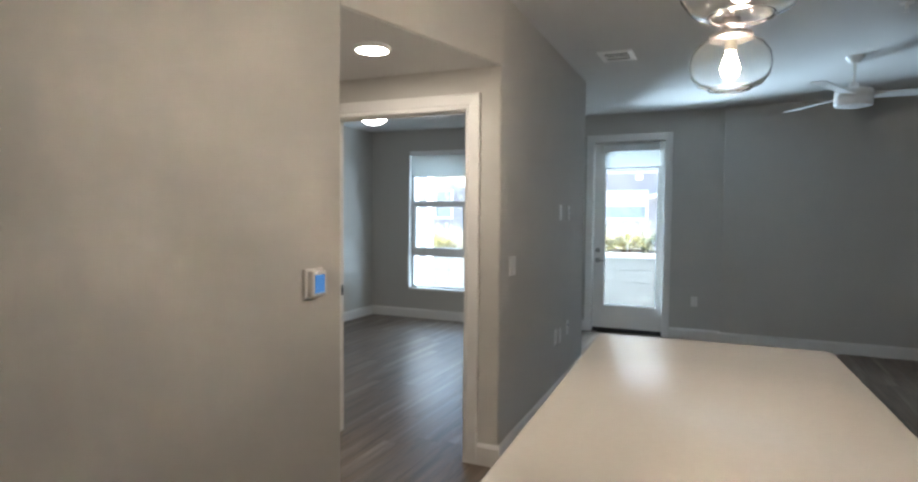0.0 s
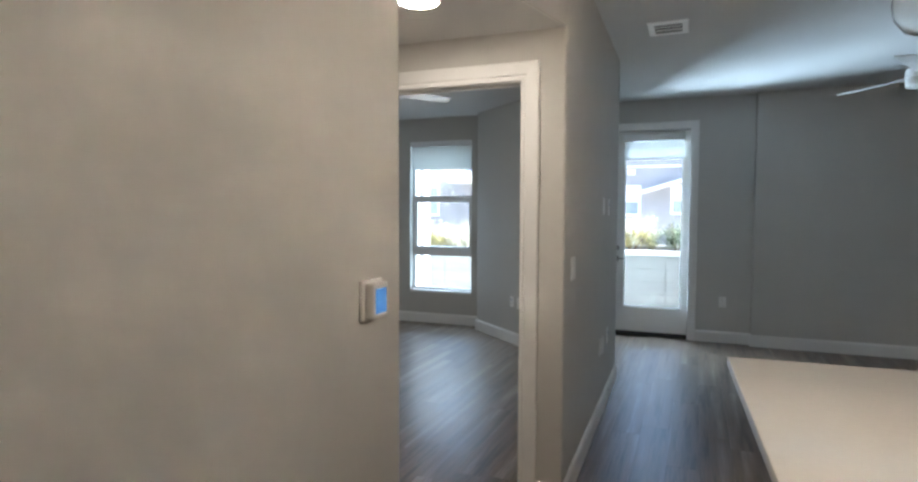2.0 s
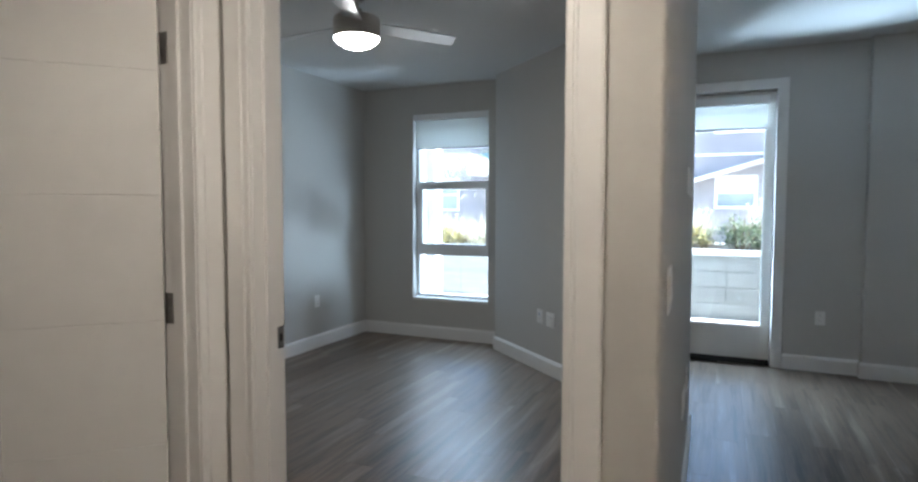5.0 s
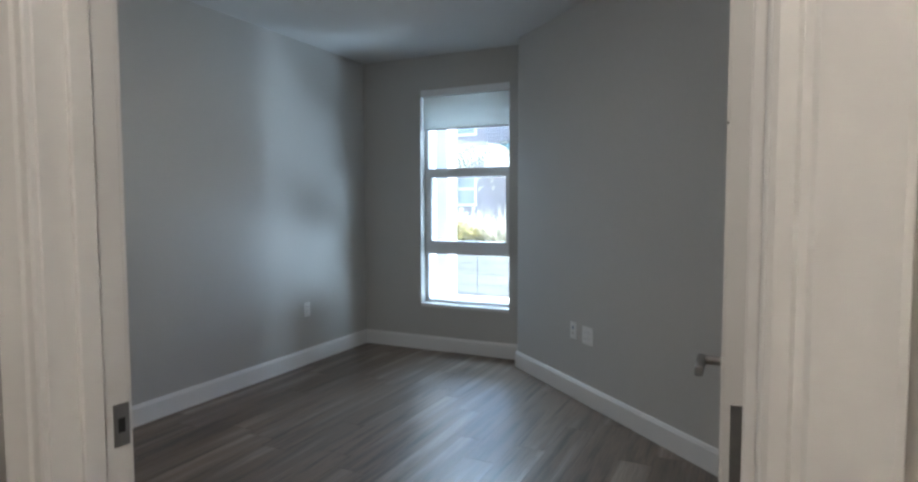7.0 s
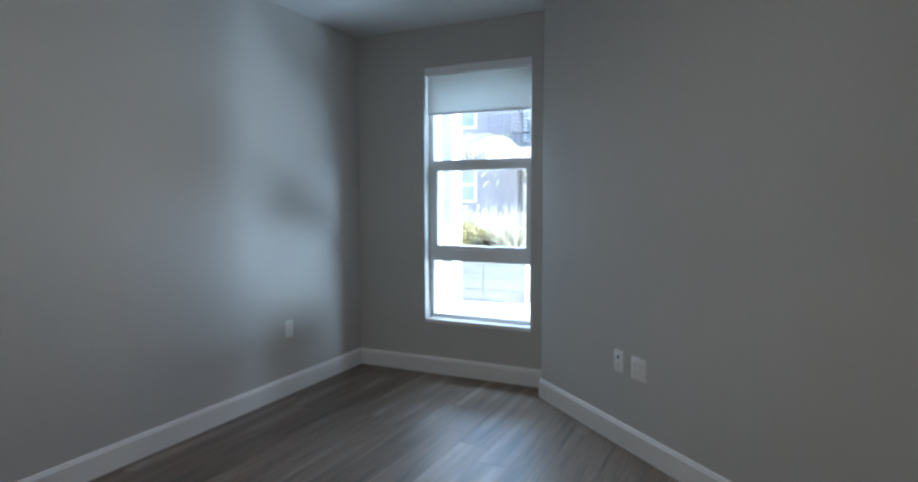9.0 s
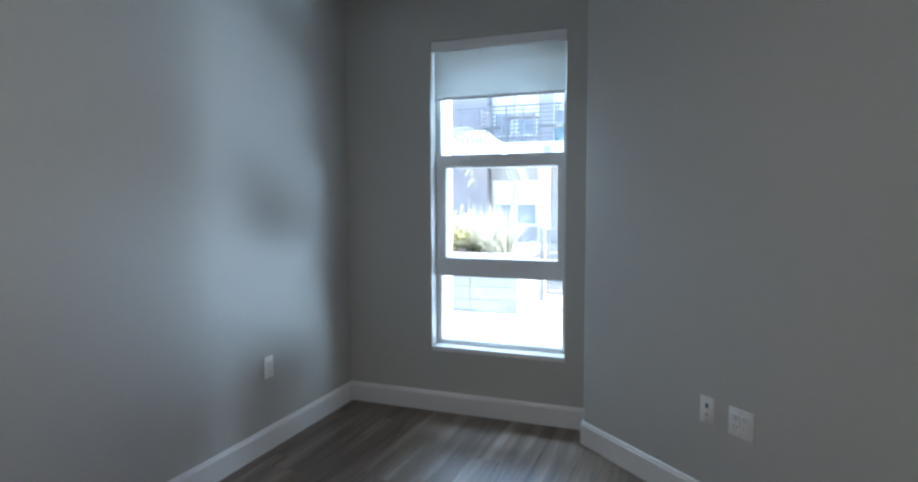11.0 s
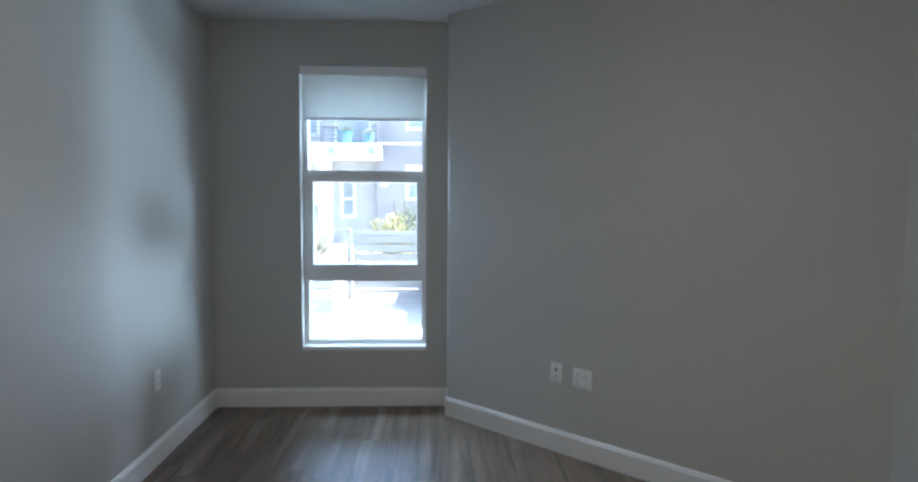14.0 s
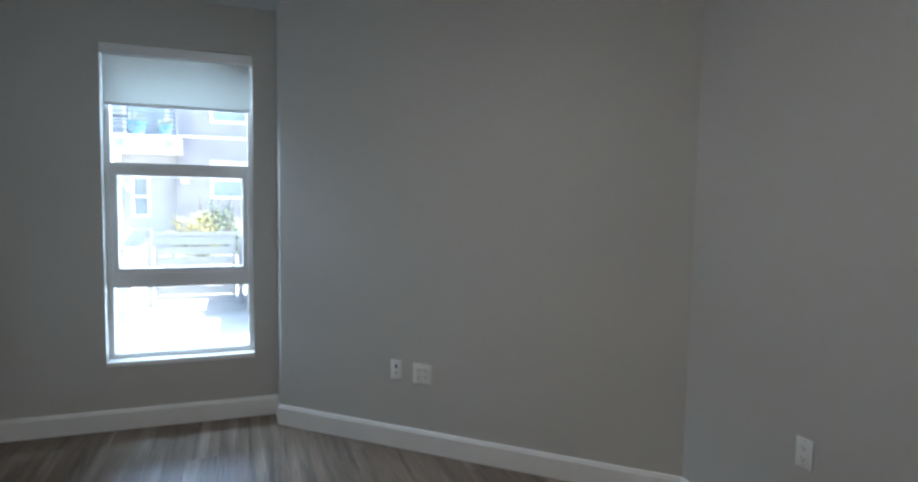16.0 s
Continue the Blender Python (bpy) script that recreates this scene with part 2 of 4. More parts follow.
# ---- mesh helpers ----
def box(bm, x0, x1, y0, y1, z0, z1, bevel=0.0, seg=1):
    m = Matrix.LocRotScale(((x0 + x1) / 2, (y0 + y1) / 2, (z0 + z1) / 2), None, (abs(x1 - x0), abs(y1 - y0), abs(z1 - z0)))
    vs = bmesh.ops.create_cube(bm, size=1.0, matrix=m)["verts"]
    if bevel:
        es = list({e for v in vs for e in v.link_edges})
        bmesh.ops.bevel(bm, geom=es, offset=bevel, segments=seg, affect="EDGES", profile=0.5)
    return bm


def boxes(*rows, bevel=0.0):
    bm = bmesh.new()
    for r in rows:
        box(bm, *r, bevel=bevel)
    return bm


def prism(bm, pts, z0, z1):
    """An upright prism over a counter-clockwise outline."""
    lo = [bm.verts.new((x, y, z0)) for x, y in pts]
    hi = [bm.verts.new((x, y, z1)) for x, y in pts]
    n = len(pts)
    for i in range(n):
        j = (i + 1) % n
        bm.faces.new((lo[i], lo[j], hi[j], hi[i]))
    bm.faces.new(hi)
    bm.faces.new(lo[::-1])
    return bm


def lathe(profile, seg=32, axis_at=(0, 0, 0), closed=False):
    """Turn (radius, height) pairs about the z axis."""
    bm = bmesh.new()
    rings = []
    for r, z in profile:
        if r < 1e-6:
            rings.append([bm.verts.new((axis_at[0], axis_at[1], axis_at[2] + z))])
        else:
            rings.append([bm.verts.new((axis_at[0] + r * math.cos(2 * math.pi * i / seg), axis_at[1] + r * math.sin(2 * math.pi * i / seg), axis_at[2] + z)) for i in range(seg)])
    pairs = list(zip(rings, rings[1:]))
    if closed:
        pairs.append((rings[-1], rings[0]))
    for a, b in pairs:
        for i in range(seg):
            j = (i + 1) % seg
            f = [a[i % len(a)], a[j % len(a)], b[j % len(b)], b[i % len(b)]]
            f = list(dict.fromkeys(f))
            if len(f) > 2:
                bm.faces.new(f)
    bmesh.ops.recalc_face_normals(bm, faces=bm.faces)
    return bm


def rod(bm, a, b, r, seg=10):
    """A round bar from a to b."""
    a, b = Vector(a), Vector(b)
    d = b - a
    m = Matrix.Translation((a + b) / 2) @ d.to_track_quat("Z", "Y").to_matrix().to_4x4()
    bmesh.ops.create_cone(bm, cap_ends=True, segments=seg, radius1=r, radius2=r, depth=d.length, matrix=m)
    return bm


def sweep(points, profile, place, closed=False):
    """Run a closed profile of (left offset, rise) along a flat polyline with mitred corners; place(u, v, w) gives the point."""
    n = len(points)
    pts = [Vector(p) for p in points]
    bm = bmesh.new()
    rings = []
    for i in range(n):
        before = pts[i] - pts[i - 1] if (i > 0 or closed) else None
        after = pts[(i + 1) % n] - pts[i] if (i < n - 1 or closed) else None
        d1 = (before or after).normalized()
        d2 = (after or before).normalized()
        n1, n2 = Vector((-d1.y, d1.x)), Vector((-d2.y, d2.x))
        miter = (n1 + n2) / (1 + n1.dot(n2))
        rings.append([bm.verts.new(place(pts[i].x + miter.x * d, pts[i].y + miter.y * d, w)) for d, w in profile])
    k = len(profile)
    for i in range(n if closed else n - 1):
        a, b = rings[i], rings[(i + 1) % n]
        for j in range(k):
            bm.faces.new((a[j], a[(j + 1) % k], b[(j + 1) % k], b[j]))
    if not closed:
        bm.faces.new(rings[0][::-1])
        bm.faces.new(rings[-1])
    bmesh.ops.recalc_face_normals(bm, faces=bm.faces)
    return bm


def finish(name, bm, mat, smooth=None):
    me = bpy.data.meshes.new(name)
    if smooth:
        for f in bm.faces:
            f.smooth = True
        for e in bm.edges:
            e.smooth = len(e.link_faces) == 2 and e.calc_face_angle(0) < radians(smooth)
    bm.to_mesh(me)
    bm.free()
    me.materials.append(mat)
    return me


def part(name, bm, mat, parent, label="", smooth=None):
    ob = new(name, finish(name, bm, mat, smooth))
    ob.parent = parent
    if label:
        tagged(ob, label)
    return ob


def thing(name, label, category, at=None, group="", kind=""):
    ob = new(name)
    ob.empty_display_size = 0.1
    if at is not None:
        ob.matrix_world = at
    return tagged(ob, label, category, group, kind)


def solid(name, bm, mat, label, category, kind="structure", smooth=None):
    return tagged(new(name, finish(name, bm, mat, smooth)), label, category, kind=kind)


def round_corner(bm, x, y, r=0.012):
    """Round the upright edge that stands at (x, y), as a bullnose bead."""
    es = [e for e in bm.edges if all(abs(v.co.x - x) < 1e-4 and abs(v.co.y - y) < 1e-4 for v in e.verts)]
    bmesh.ops.bevel(bm, geom=es, offset=r, segments=5, affect="EDGES", profile=0.5)
    return bm


# ---- plan ----
BED_CEIL, LIV_CEIL, HALL_CEIL = 2.598, 2.685, 2.29
PART_X, BACK_X = -0.74, -0.857        # partition: living face at the door wall, bedroom face
PART_FAR = -0.790                     # living face at its far end, a little out of square
THERMO_X, THERMO_END = -1.01, 1.57    # wall that carries the thermostat, and its free end
DOORWALL_Y, BED_Y = 2.72, 2.84        # wall with the bedroom door: hall face, bedroom face
LEFT_X, WIN_Y = -4.195, 6.88          # bedroom side wall and window wall
PIER = (-2.612, 6.687)                # where the slanted wall starts
DIAG = (BACK_X, 5.078)                # where it ends, at the partition
TURN_Y = 5.14                         # its living room side
LIV_Y, JOG_Y, JOG_X = 7.03, 6.95, 0.40
OUT_Y = 7.17
EAST_X, SOUTH_Y = 4.6, -3.2
ALC_X = -2.0
TOP = 2.80
HOLE = (-1.885, -0.958, 2.05)         # bedroom doorway: left, right, head
WIN = (-3.60, -2.757, 0.388, 2.31)    # bedroom window opening
PDOOR = (-1.078, -0.243, 2.345)       # patio door opening
REAR_X, REAR_Y = -2.46, 2.50          # bedroom steps back beside the closet
CDOOR = (1.847, 2.607, 2.05)          # closet doorway along y

def part_x(y):
    """The partition's living face at y."""
    return PART_X + (PART_FAR - PART_X) * (y - DOORWALL_Y) / (TURN_Y - DOORWALL_Y)


PART_TURN = 90 + math.degrees(math.atan2(PART_X - PART_FAR, TURN_Y - DOORWALL_Y))

# ---- structure ----
part_bm = bmesh.new()
s2 = math.sqrt(2) * 0.167
prism(part_bm, [(BACK_X, BED_Y), (part_x(BED_Y), BED_Y), (PART_FAR, TURN_Y), DIAG], 0, TOP)
solid("wall_partition", part_bm, WALL, "greige painted partition wall between living room and bedroom", "wall")
dg = bmesh.new()
dsum = PIER[0] + PIER[1] + s2
prism(dg, [DIAG, (PART_FAR, TURN_Y), (PIER[0], dsum - PIER[0]), PIER], 0, TOP)
solid("wall_slanted", round_corner(dg, *PIER), WALL, "greige painted wall set at an angle to the window wall", "wall", smooth=30)

x0, x1, z0, z1 = WIN
wb = boxes((LEFT_X - 0.15, x0, WIN_Y, OUT_Y, 0, TOP), (x1, PIER[0], WIN_Y, OUT_Y, 0, TOP), (x0, x1, WIN_Y, OUT_Y, 0, z0), (x0, x1, WIN_Y, OUT_Y, z1, TOP))
solid("wall_window", wb, WALL, "greige painted bedroom wall around the tall window", "wall")
solid("wall_bedroom_west", boxes((LEFT_X - 0.15, LEFT_X, SOUTH_Y, WIN_Y, 0, TOP)), WALL, "greige painted bedroom side wall catching daylight", "wall")
h0, h1, hz = HOLE
db = boxes((REAR_X, h0 - 0.02, DOORWALL_Y, BED_Y, 0, TOP), (REAR_X, REAR_X + 0.06, REAR_Y, DOORWALL_Y, 0, TOP), (LEFT_X, REAR_X + 0.06, REAR_Y - 0.08, REAR_Y, 0, TOP), (h1 + 0.02, PART_X, DOORWALL_Y, BED_Y, 0, TOP), (h0 - 0.02, h1 + 0.02, DOORWALL_Y, BED_Y, hz + 0.02, TOP))
solid("wall_bedroom_door", round_corner(round_corner(db, PART_X, DOORWALL_Y), REAR_X, BED_Y), WALL, "greige painted wall around the bedroom doorway", "wall", smooth=30)

c0, c1, cz = CDOOR
cb = boxes((ALC_X - 0.12, ALC_X, THERMO_END - 0.12, c0 - 0.02, 0, TOP), (ALC_X - 0.12, ALC_X, c1 + 0.02, DOORWALL_Y, 0, TOP), (ALC_X - 0.12, ALC_X, c0 - 0.02, c1 + 0.02, cz + 0.02, TOP), (ALC_X - 1.15, ALC_X - 1.05, THERMO_END - 0.12, REAR_Y - 0.08, 0, TOP), (ALC_X - 1.05, ALC_X - 0.12, THERMO_END - 0.12, THERMO_END - 0.02, 0, TOP))
solid("wall_alcove", cb, WALL, "greige painted alcove wall holding the closet door", "wall")
tb = boxes((ALC_X, THERMO_X, THERMO_END - 0.12, THERMO_END, 0, TOP))
box(tb, THERMO_X - 0.13, THERMO_X, SOUTH_Y, THERMO_END - 0.12, 0, TOP)
solid("wall_thermostat", round_corner(tb, THERMO_X, THERMO_END), WALL, "greige painted wall carrying the thermostat", "wall", smooth=30)
solid("wall_header", prism(bmesh.new(), [(THERMO_X - 0.12, THERMO_END), (THERMO_X, THERMO_END), (PART_X, DOORWALL_Y), (THERMO_X, DOORWALL_Y)], HALL_CEIL, TOP), WALL, "greige painted header over the alcove opening", "wall")

p0, p1, pz = PDOOR
lb = boxes((PIER[0], p0 - 0.015, LIV_Y, OUT_Y, 0, TOP), (p1 + 0.015, JOG_X, LIV_Y, OUT_Y, 0, TOP), (p0 - 0.015, p1 + 0.015, LIV_Y, OUT_Y, pz + 0.015, TOP))
solid("wall_patio", lb, WALL, "greige painted living room wall with the patio door", "wall")
solid("wall_patio_jog", round_corner(boxes((JOG_X, EAST_X, JOG_Y, OUT_Y, 0, TOP)), JOG_X, JOG_Y), WALL, "greige painted living room wall stepping slightly forward", "wall", smooth=30)
solid("wall_east", boxes((EAST_X, EAST_X + 0.15, SOUTH_Y, OUT_Y, 0, TOP)), WALL, "greige painted living room side wall", "wall")
solid("wall_south", boxes((LEFT_X - 0.15, EAST_X + 0.15, SOUTH_Y - 0.15, SOUTH_Y, 0, TOP)), WALL, "greige painted kitchen end wall", "wall")

cbm = boxes((LEFT_X - 0.1, REAR_X + 0.03, REAR_Y - 0.05, BED_Y - 0.05, BED_CEIL, BED_CEIL + 0.06))
prism(cbm, [(LEFT_X - 0.1, BED_Y - 0.05), (BACK_X + 0.05, BED_Y - 0.05), (BACK_X + 0.05, DIAG[1] + 0.02), (PIER[0] + 0.02, PIER[1] + 0.05), (PIER[0] + 0.02, WIN_Y + 0.05), (LEFT_X - 0.1, WIN_Y + 0.05)], BED_CEIL, BED_CEIL + 0.06)
solid("ceiling_bedroom", cbm, CEIL, "smooth white painted bedroom ceiling", "ceiling")
cl = bmesh.new()
prism(cl, [(PART_X - 0.05, SOUTH_Y), (EAST_X, SOUTH_Y), (EAST_X, OUT_Y - 0.05), (PIER[0] - 0.02, OUT_Y - 0.05), (PIER[0] - 0.02, dsum - PIER[0] - 0.06), (PART_FAR - 0.05, TURN_Y - 0.04)], LIV_CEIL, LIV_CEIL + 0.06)
box(cl, THERMO_X - 0.05, PART_X - 0.05, SOUTH_Y, DOORWALL_Y, LIV_CEIL, LIV_CEIL + 0.06)
solid("ceiling_living", cl, CEIL, "smooth white painted living room ceiling", "ceiling")
solid("ceiling_alcove", prism(bmesh.new(), [(ALC_X - 1.1, THERMO_END - 0.05), (THERMO_X - 0.01, THERMO_END - 0.05), (THERMO_X - 0.01, THERMO_END + 0.003), (PART_X - 0.01, DOORWALL_Y - 0.003), (PART_X - 0.01, DOORWALL_Y + 0.05), (ALC_X - 1.1, DOORWALL_Y + 0.05)], HALL_CEIL - 0.003, HALL_CEIL + 0.05), CEIL, "lowered painted ceiling of the alcove", "ceiling")
# unseen upper storeys, added to cut the sky light on planter and facade
solid("roof", boxes((LEFT_X - 0.4, EAST_X + 0.4, SOUTH_Y - 0.3, OUT_Y + 0.02, TOP, TOP + 6.4), (LEFT_X - 0.7, EAST_X + 0.7, SOUTH_Y - 0.6, OUT_Y + 0.3, TOP + 6.4, TOP + 6.6)), STUCCO_WHITE, "unseen white stucco storeys and flat roof added to block sky light", "roof")

# baseboards, as runs with the room on their left
BASE = [(0, 0), (0.015, 0), (0.015, 0.106), (0.011, 0.114), (0.009, 0.121), (0.004, 0.127), (0, 0.127)]


def flat(u, v, w):
    return (u, v, w)


def baseboard(points):
    solid("baseboard", sweep(points, BASE, flat), TRIM, "white enamelled baseboard with a moulded top edge", "baseboard")


CAS = 0.090
baseboard([(h0 - CAS, BED_Y), (REAR_X, BED_Y), (REAR_X, REAR_Y), (LEFT_X, REAR_Y), (LEFT_X, WIN_Y), (PIER[0], WIN_Y), PIER, DIAG, (BACK_X, BED_Y), (h1 + CAS, BED_Y)][::-1])
baseboard([(h1 + CAS + 0.002, DOORWALL_Y), (PART_X, DOORWALL_Y), (PART_FAR, TURN_Y), (PIER[0], dsum - PIER[0]), (PIER[0], LIV_Y), (p0 - CAS, LIV_Y)][::-1])
baseboard([(p1 + CAS, LIV_Y), (JOG_X, LIV_Y), (JOG_X, JOG_Y), (EAST_X, JOG_Y), (EAST_X, SOUTH_Y), (THERMO_X, SOUTH_Y), (THERMO_X, THERMO_END), (ALC_X, THERMO_END), (ALC_X, c0 - CAS)][::-1])


# ---- doors ----
CASING = [(0.0, 0.0), (0.0, 0.010), (0.004, 0.013), (0.016, 0.013), (0.020, 0.009), (0.026, 0.010), (0.030, 0.014), (0.082, 0.018), (0.088, 0.016), (0.090, 0.010), (0.090, 0.0)]


def casing_run(left, right, top, place):
    """Three mitred casing boards round an opening, drawn in the wall's own plane."""
    return sweep([(right, 0.0), (right, top), (left, top), (left, 0.0)], [(-d, w) for d, w in CASING], place)


def door_frame(name, left, right, top, near, far, swap, label, flip=False, stop_at=None):
    """Jambs, stop and casings; swap turns (along, across, up) into a place; near and far are the wall's faces."""
    f = thing(name, label, "door frame", kind="structure")
    jb = bmesh.new()
    s = 1 if far > near else -1
    for a, b, c, d in ((left - 0.019, left, 0, top + 0.019), (right, right + 0.019, 0, top + 0.019), (left, right, top, top + 0.019)):
        p, q = swap(a, near - 0.002 * s, c), swap(b, far + 0.002 * s, d)
        box(jb, min(p[0], q[0]), max(p[0], q[0]), min(p[1], q[1]), max(p[1], q[1]), c, d, bevel=0.0015)
    part("jamb", jb, TRIM, f)
    st = bmesh.new()
    sy = stop_at
    for a, b, c, d in ((left, left + 0.011, 0, top), (right - 0.011, right, 0, top), (left + 0.011, right - 0.011, top - 0.011, top)):
        p, q = swap(a, sy, c), swap(b, sy + 0.035 * s, d)
        box(st, min(p[0], q[0]), max(p[0], q[0]), min(p[1], q[1]), max(p[1], q[1]), c, d, bevel=0.002)
    part("door_stop", st, TRIM, f)
    part("casing", casing_run(left - 0.003, right + 0.003, top + 0.003, lambda u, v, w: swap(u, near - s * w, v)), TRIM, f)
    part("casing", casing_run(left - 0.003, right + 0.003, top + 0.003, lambda u, v, w: swap(u, far + s * w, v)), TRIM, f)
    return f


def along_x(a, b, c):
    return (a, b, c)


def along_y(a, b, c):
    return (b, a, c)


def door_leaf(parent, width, height, mat):
    """A flush leaf of stacked panels parted by fine grooves; hinged at x = 0, faces at y = 0 and y = 0.044."""
    zs = [0.008, 0.31, 0.667, 1.026, 1.385, 1.735, height]
    core = part("leaf", boxes((0, width, 0.0022, 0.0418, 0.008, height), bevel=0.001), mat, parent)
    for a, b in zip(zs, zs[1:]):
        pb = bmesh.new()
        box(pb, 0.0008, width - 0.0008, 0, 0.044, a + 0.0010, b - 0.0010, bevel=0.0012)
        part("panel", pb, mat, core)
    return core


def handle_parts(parent, x, z, side):
    y = 0.0 if side < 0 else 0.044
    eb = bmesh.new()
    ys = sorted((y, y + side * 0.009))
    box(eb, x - 0.033, x + 0.033, ys[0], ys[1], z - 0.052, z + 0.052, bevel=0.004, seg=2)
    plate = part("escutcheon", eb, STEEL, parent, "satin nickel door plate")
    part("spindle", rod(bmesh.new(), (x, y, z), (x, y + side * 0.058, z), 0.011, 16), STEEL, plate)
    lv = bmesh.new()
    ys = sorted((y + side * 0.044, y + side * 0.062))
    box(lv, x - 0.115, x + 0.014, ys[0], ys[1], z - 0.011, z + 0.011, bevel=0.004, seg=2)
    part("lever", lv, STEEL, plate, "satin nickel lever", 40)


def hinge_parts(parent, z, x, y, mat=STEEL):
    hb = bmesh.new()
    box(hb, x - 0.002, x + 0.0005, y, y + 0.030, z - 0.045, z + 0.045, bevel=0.0008)
    rod(hb, (x - 0.004, y - 0.005, z - 0.046), (x - 0.004, y - 0.005, z + 0.046), 0.0062, 10)
    for k in (-0.016, 0.014):
        rod(hb, (x - 0.004, y - 0.005, z + k), (x - 0.004, y - 0.005, z + k + 0.002), 0.0068, 10)
    for dz in (-0.03, 0.0, 0.03):
        rod(hb, (x - 0.003, y + 0.016, z + dz), (x - 0.001, y + 0.016, z + dz), 0.0035, 8)
    return part("hinge", hb, mat, parent, "satin nickel butt hinge", 30)


frame_1 = door_frame("door_frame_1", h0, h1, hz, DOORWALL_Y, BED_Y, along_x, "white enamelled bedroom door frame with moulded casing", stop_at=2.761)
sb_ = boxes((h0 - 0.0005, h0 + 0.002, 2.815, 2.8425, 0.91, 0.98), bevel=0.0008)
strike = part("strike_plate", sb_, STEEL, frame_1, "satin nickel strike plate")
part("latch_hole", boxes((h0 + 0.0015, h0 + 0.0026, 2.822, 2.834, 0.933, 0.957)), SLOT, strike)
for hz_ in (0.25, 1.055, 1.81):
    hb = bmesh.new()
    box(hb, h1 - 0.002, h1 + 0.0005, 2.812, 2.8425, hz_ - 0.045, hz_ + 0.045, bevel=0.0008)
    rod(hb, (h1 - 0.003, 2.851, hz_ - 0.046), (h1 - 0.003, 2.851, hz_ + 0.046), 0.0062, 10)
    for dz in (-0.03, 0.0, 0.03):
        rod(hb, (h1 - 0.0032, 2.826, hz_ + dz), (h1 - 0.0012, 2.826, hz_ + dz), 0.0035, 8)
    part("hinge", hb, STEEL, frame_1, "satin nickel butt hinge", 30)

door_1 = thing("door_1", "white enamelled bedroom door standing open at a right angle", "door", pose(-0.946, 2.864, 0, 0, 0, 91.0), kind="structure")
door_leaf(door_1, 0.914, 2.035, DOOR)
handle_parts(door_1, 0.815, 0.945, 1)
handle_parts(door_1, 0.815, 0.945, -1)
for hz_ in (0.25, 1.055, 1.81):
    part("hinge_leaf", boxes((-0.0015, 0.0005, 0.004, 0.034, hz_ - 0.045, hz_ + 0.045), bevel=0.0006), STEEL, door_1, "satin nickel hinge leaf")
part("latch_plate", boxes((0.9132, 0.9155, 0.010, 0.034, 0.917, 0.973), bevel=0.0008), STEEL, door_1, "satin nickel latch plate")

frame_2 = door_frame("door_frame_2", c0, c1, cz, ALC_X, ALC_X - 0.12, along_y, "white enamelled closet door frame with moulded casing", stop_at=ALC_X - 0.039)
door_2 = thing("door_2", "white enamelled closet door ajar with horizontal grooves", "door", pose(-2.116, 2.600, 0, 0, 0, 226), kind="structure")
door_leaf(door_2, 0.755, 2.035, DOOR)
handle_parts(door_2, 0.695, 0.945, 1)
for hz_ in (0.25, 1.055, 1.81):
    hb = bmesh.new()
    box(hb, -2.1215, -2.090, c1 - 0.002, c1 + 0.0005, hz_ - 0.045, hz_ + 0.045, bevel=0.0008)
    rod(hb, (-2.1265, c1 - 0.004, hz_ - 0.046), (-2.1265, c1 - 0.004, hz_ + 0.046), 0.0065, 10)
    for dz in (-0.03, 0.0, 0.03):
        rod(hb, (-2.106, c1 - 0.0034, hz_ + dz), (-2.106, c1 - 0.001, hz_ + dz), 0.0035, 8)
    part("hinge", hb, STEEL, frame_2, "satin nickel butt hinge", 30)

# patio door
frame_3 = thing("door_frame_3", "white enamelled patio door frame with flat casing", "door frame", kind="structure")
FLATCAS = [(0, 0), (0, 0.014), (0.003, 0.017), (0.082, 0.017), (0.086, 0.013), (0.086, 0)]
part("casing", sweep([(p1 + 0.001, 0.0), (p1 + 0.001, pz + 0.001), (p0 - 0.001, pz + 0.001), (p0 - 0.001, 0.0)], [(-d, w) for d, w in FLATCAS], lambda u, v, w: (u, LIV_Y - w, v)), TRIM, frame_3)
jb = boxes((p0 - 0.0145, p0, LIV_Y - 0.001, OUT_Y + 0.004, 0, pz + 0.014), (p1, p1 + 0.0145, LIV_Y - 0.001, OUT_Y + 0.004, 0, pz + 0.014), (p0, p1, LIV_Y - 0.001, OUT_Y + 0.004, pz, pz + 0.014), bevel=0.001)
part("jamb", jb, TRIM, frame_3)
part("threshold", boxes((p0 + 0.001, p1 - 0.001, LIV_Y + 0.03, OUT_Y + 0.02, 0.0, 0.022), bevel=0.003), BLACK, frame_3, "black metal threshold")
door_3 = thing("door_3", "white patio door with a full-height glass pane", "door", kind="structure")
LY0, LY1 = LIV_Y + 0.060, LIV_Y + 0.104
GX0, GX1, GZ0, GZ1 = -0.948, -0.312, 0.325, 2.225
lf = boxes((p0 + 0.004, GX0, LY0, LY1, 0.045, 2.338), (GX1, p1 - 0.004, LY0, LY1, 0.045, 2.338), (GX0, GX1, LY0, LY1, 0.045, GZ0), (GX0, GX1, LY0, LY1, GZ1, 2.338), bevel=0.0015)
leaf3 = part("leaf", lf, DOOR, door_3)
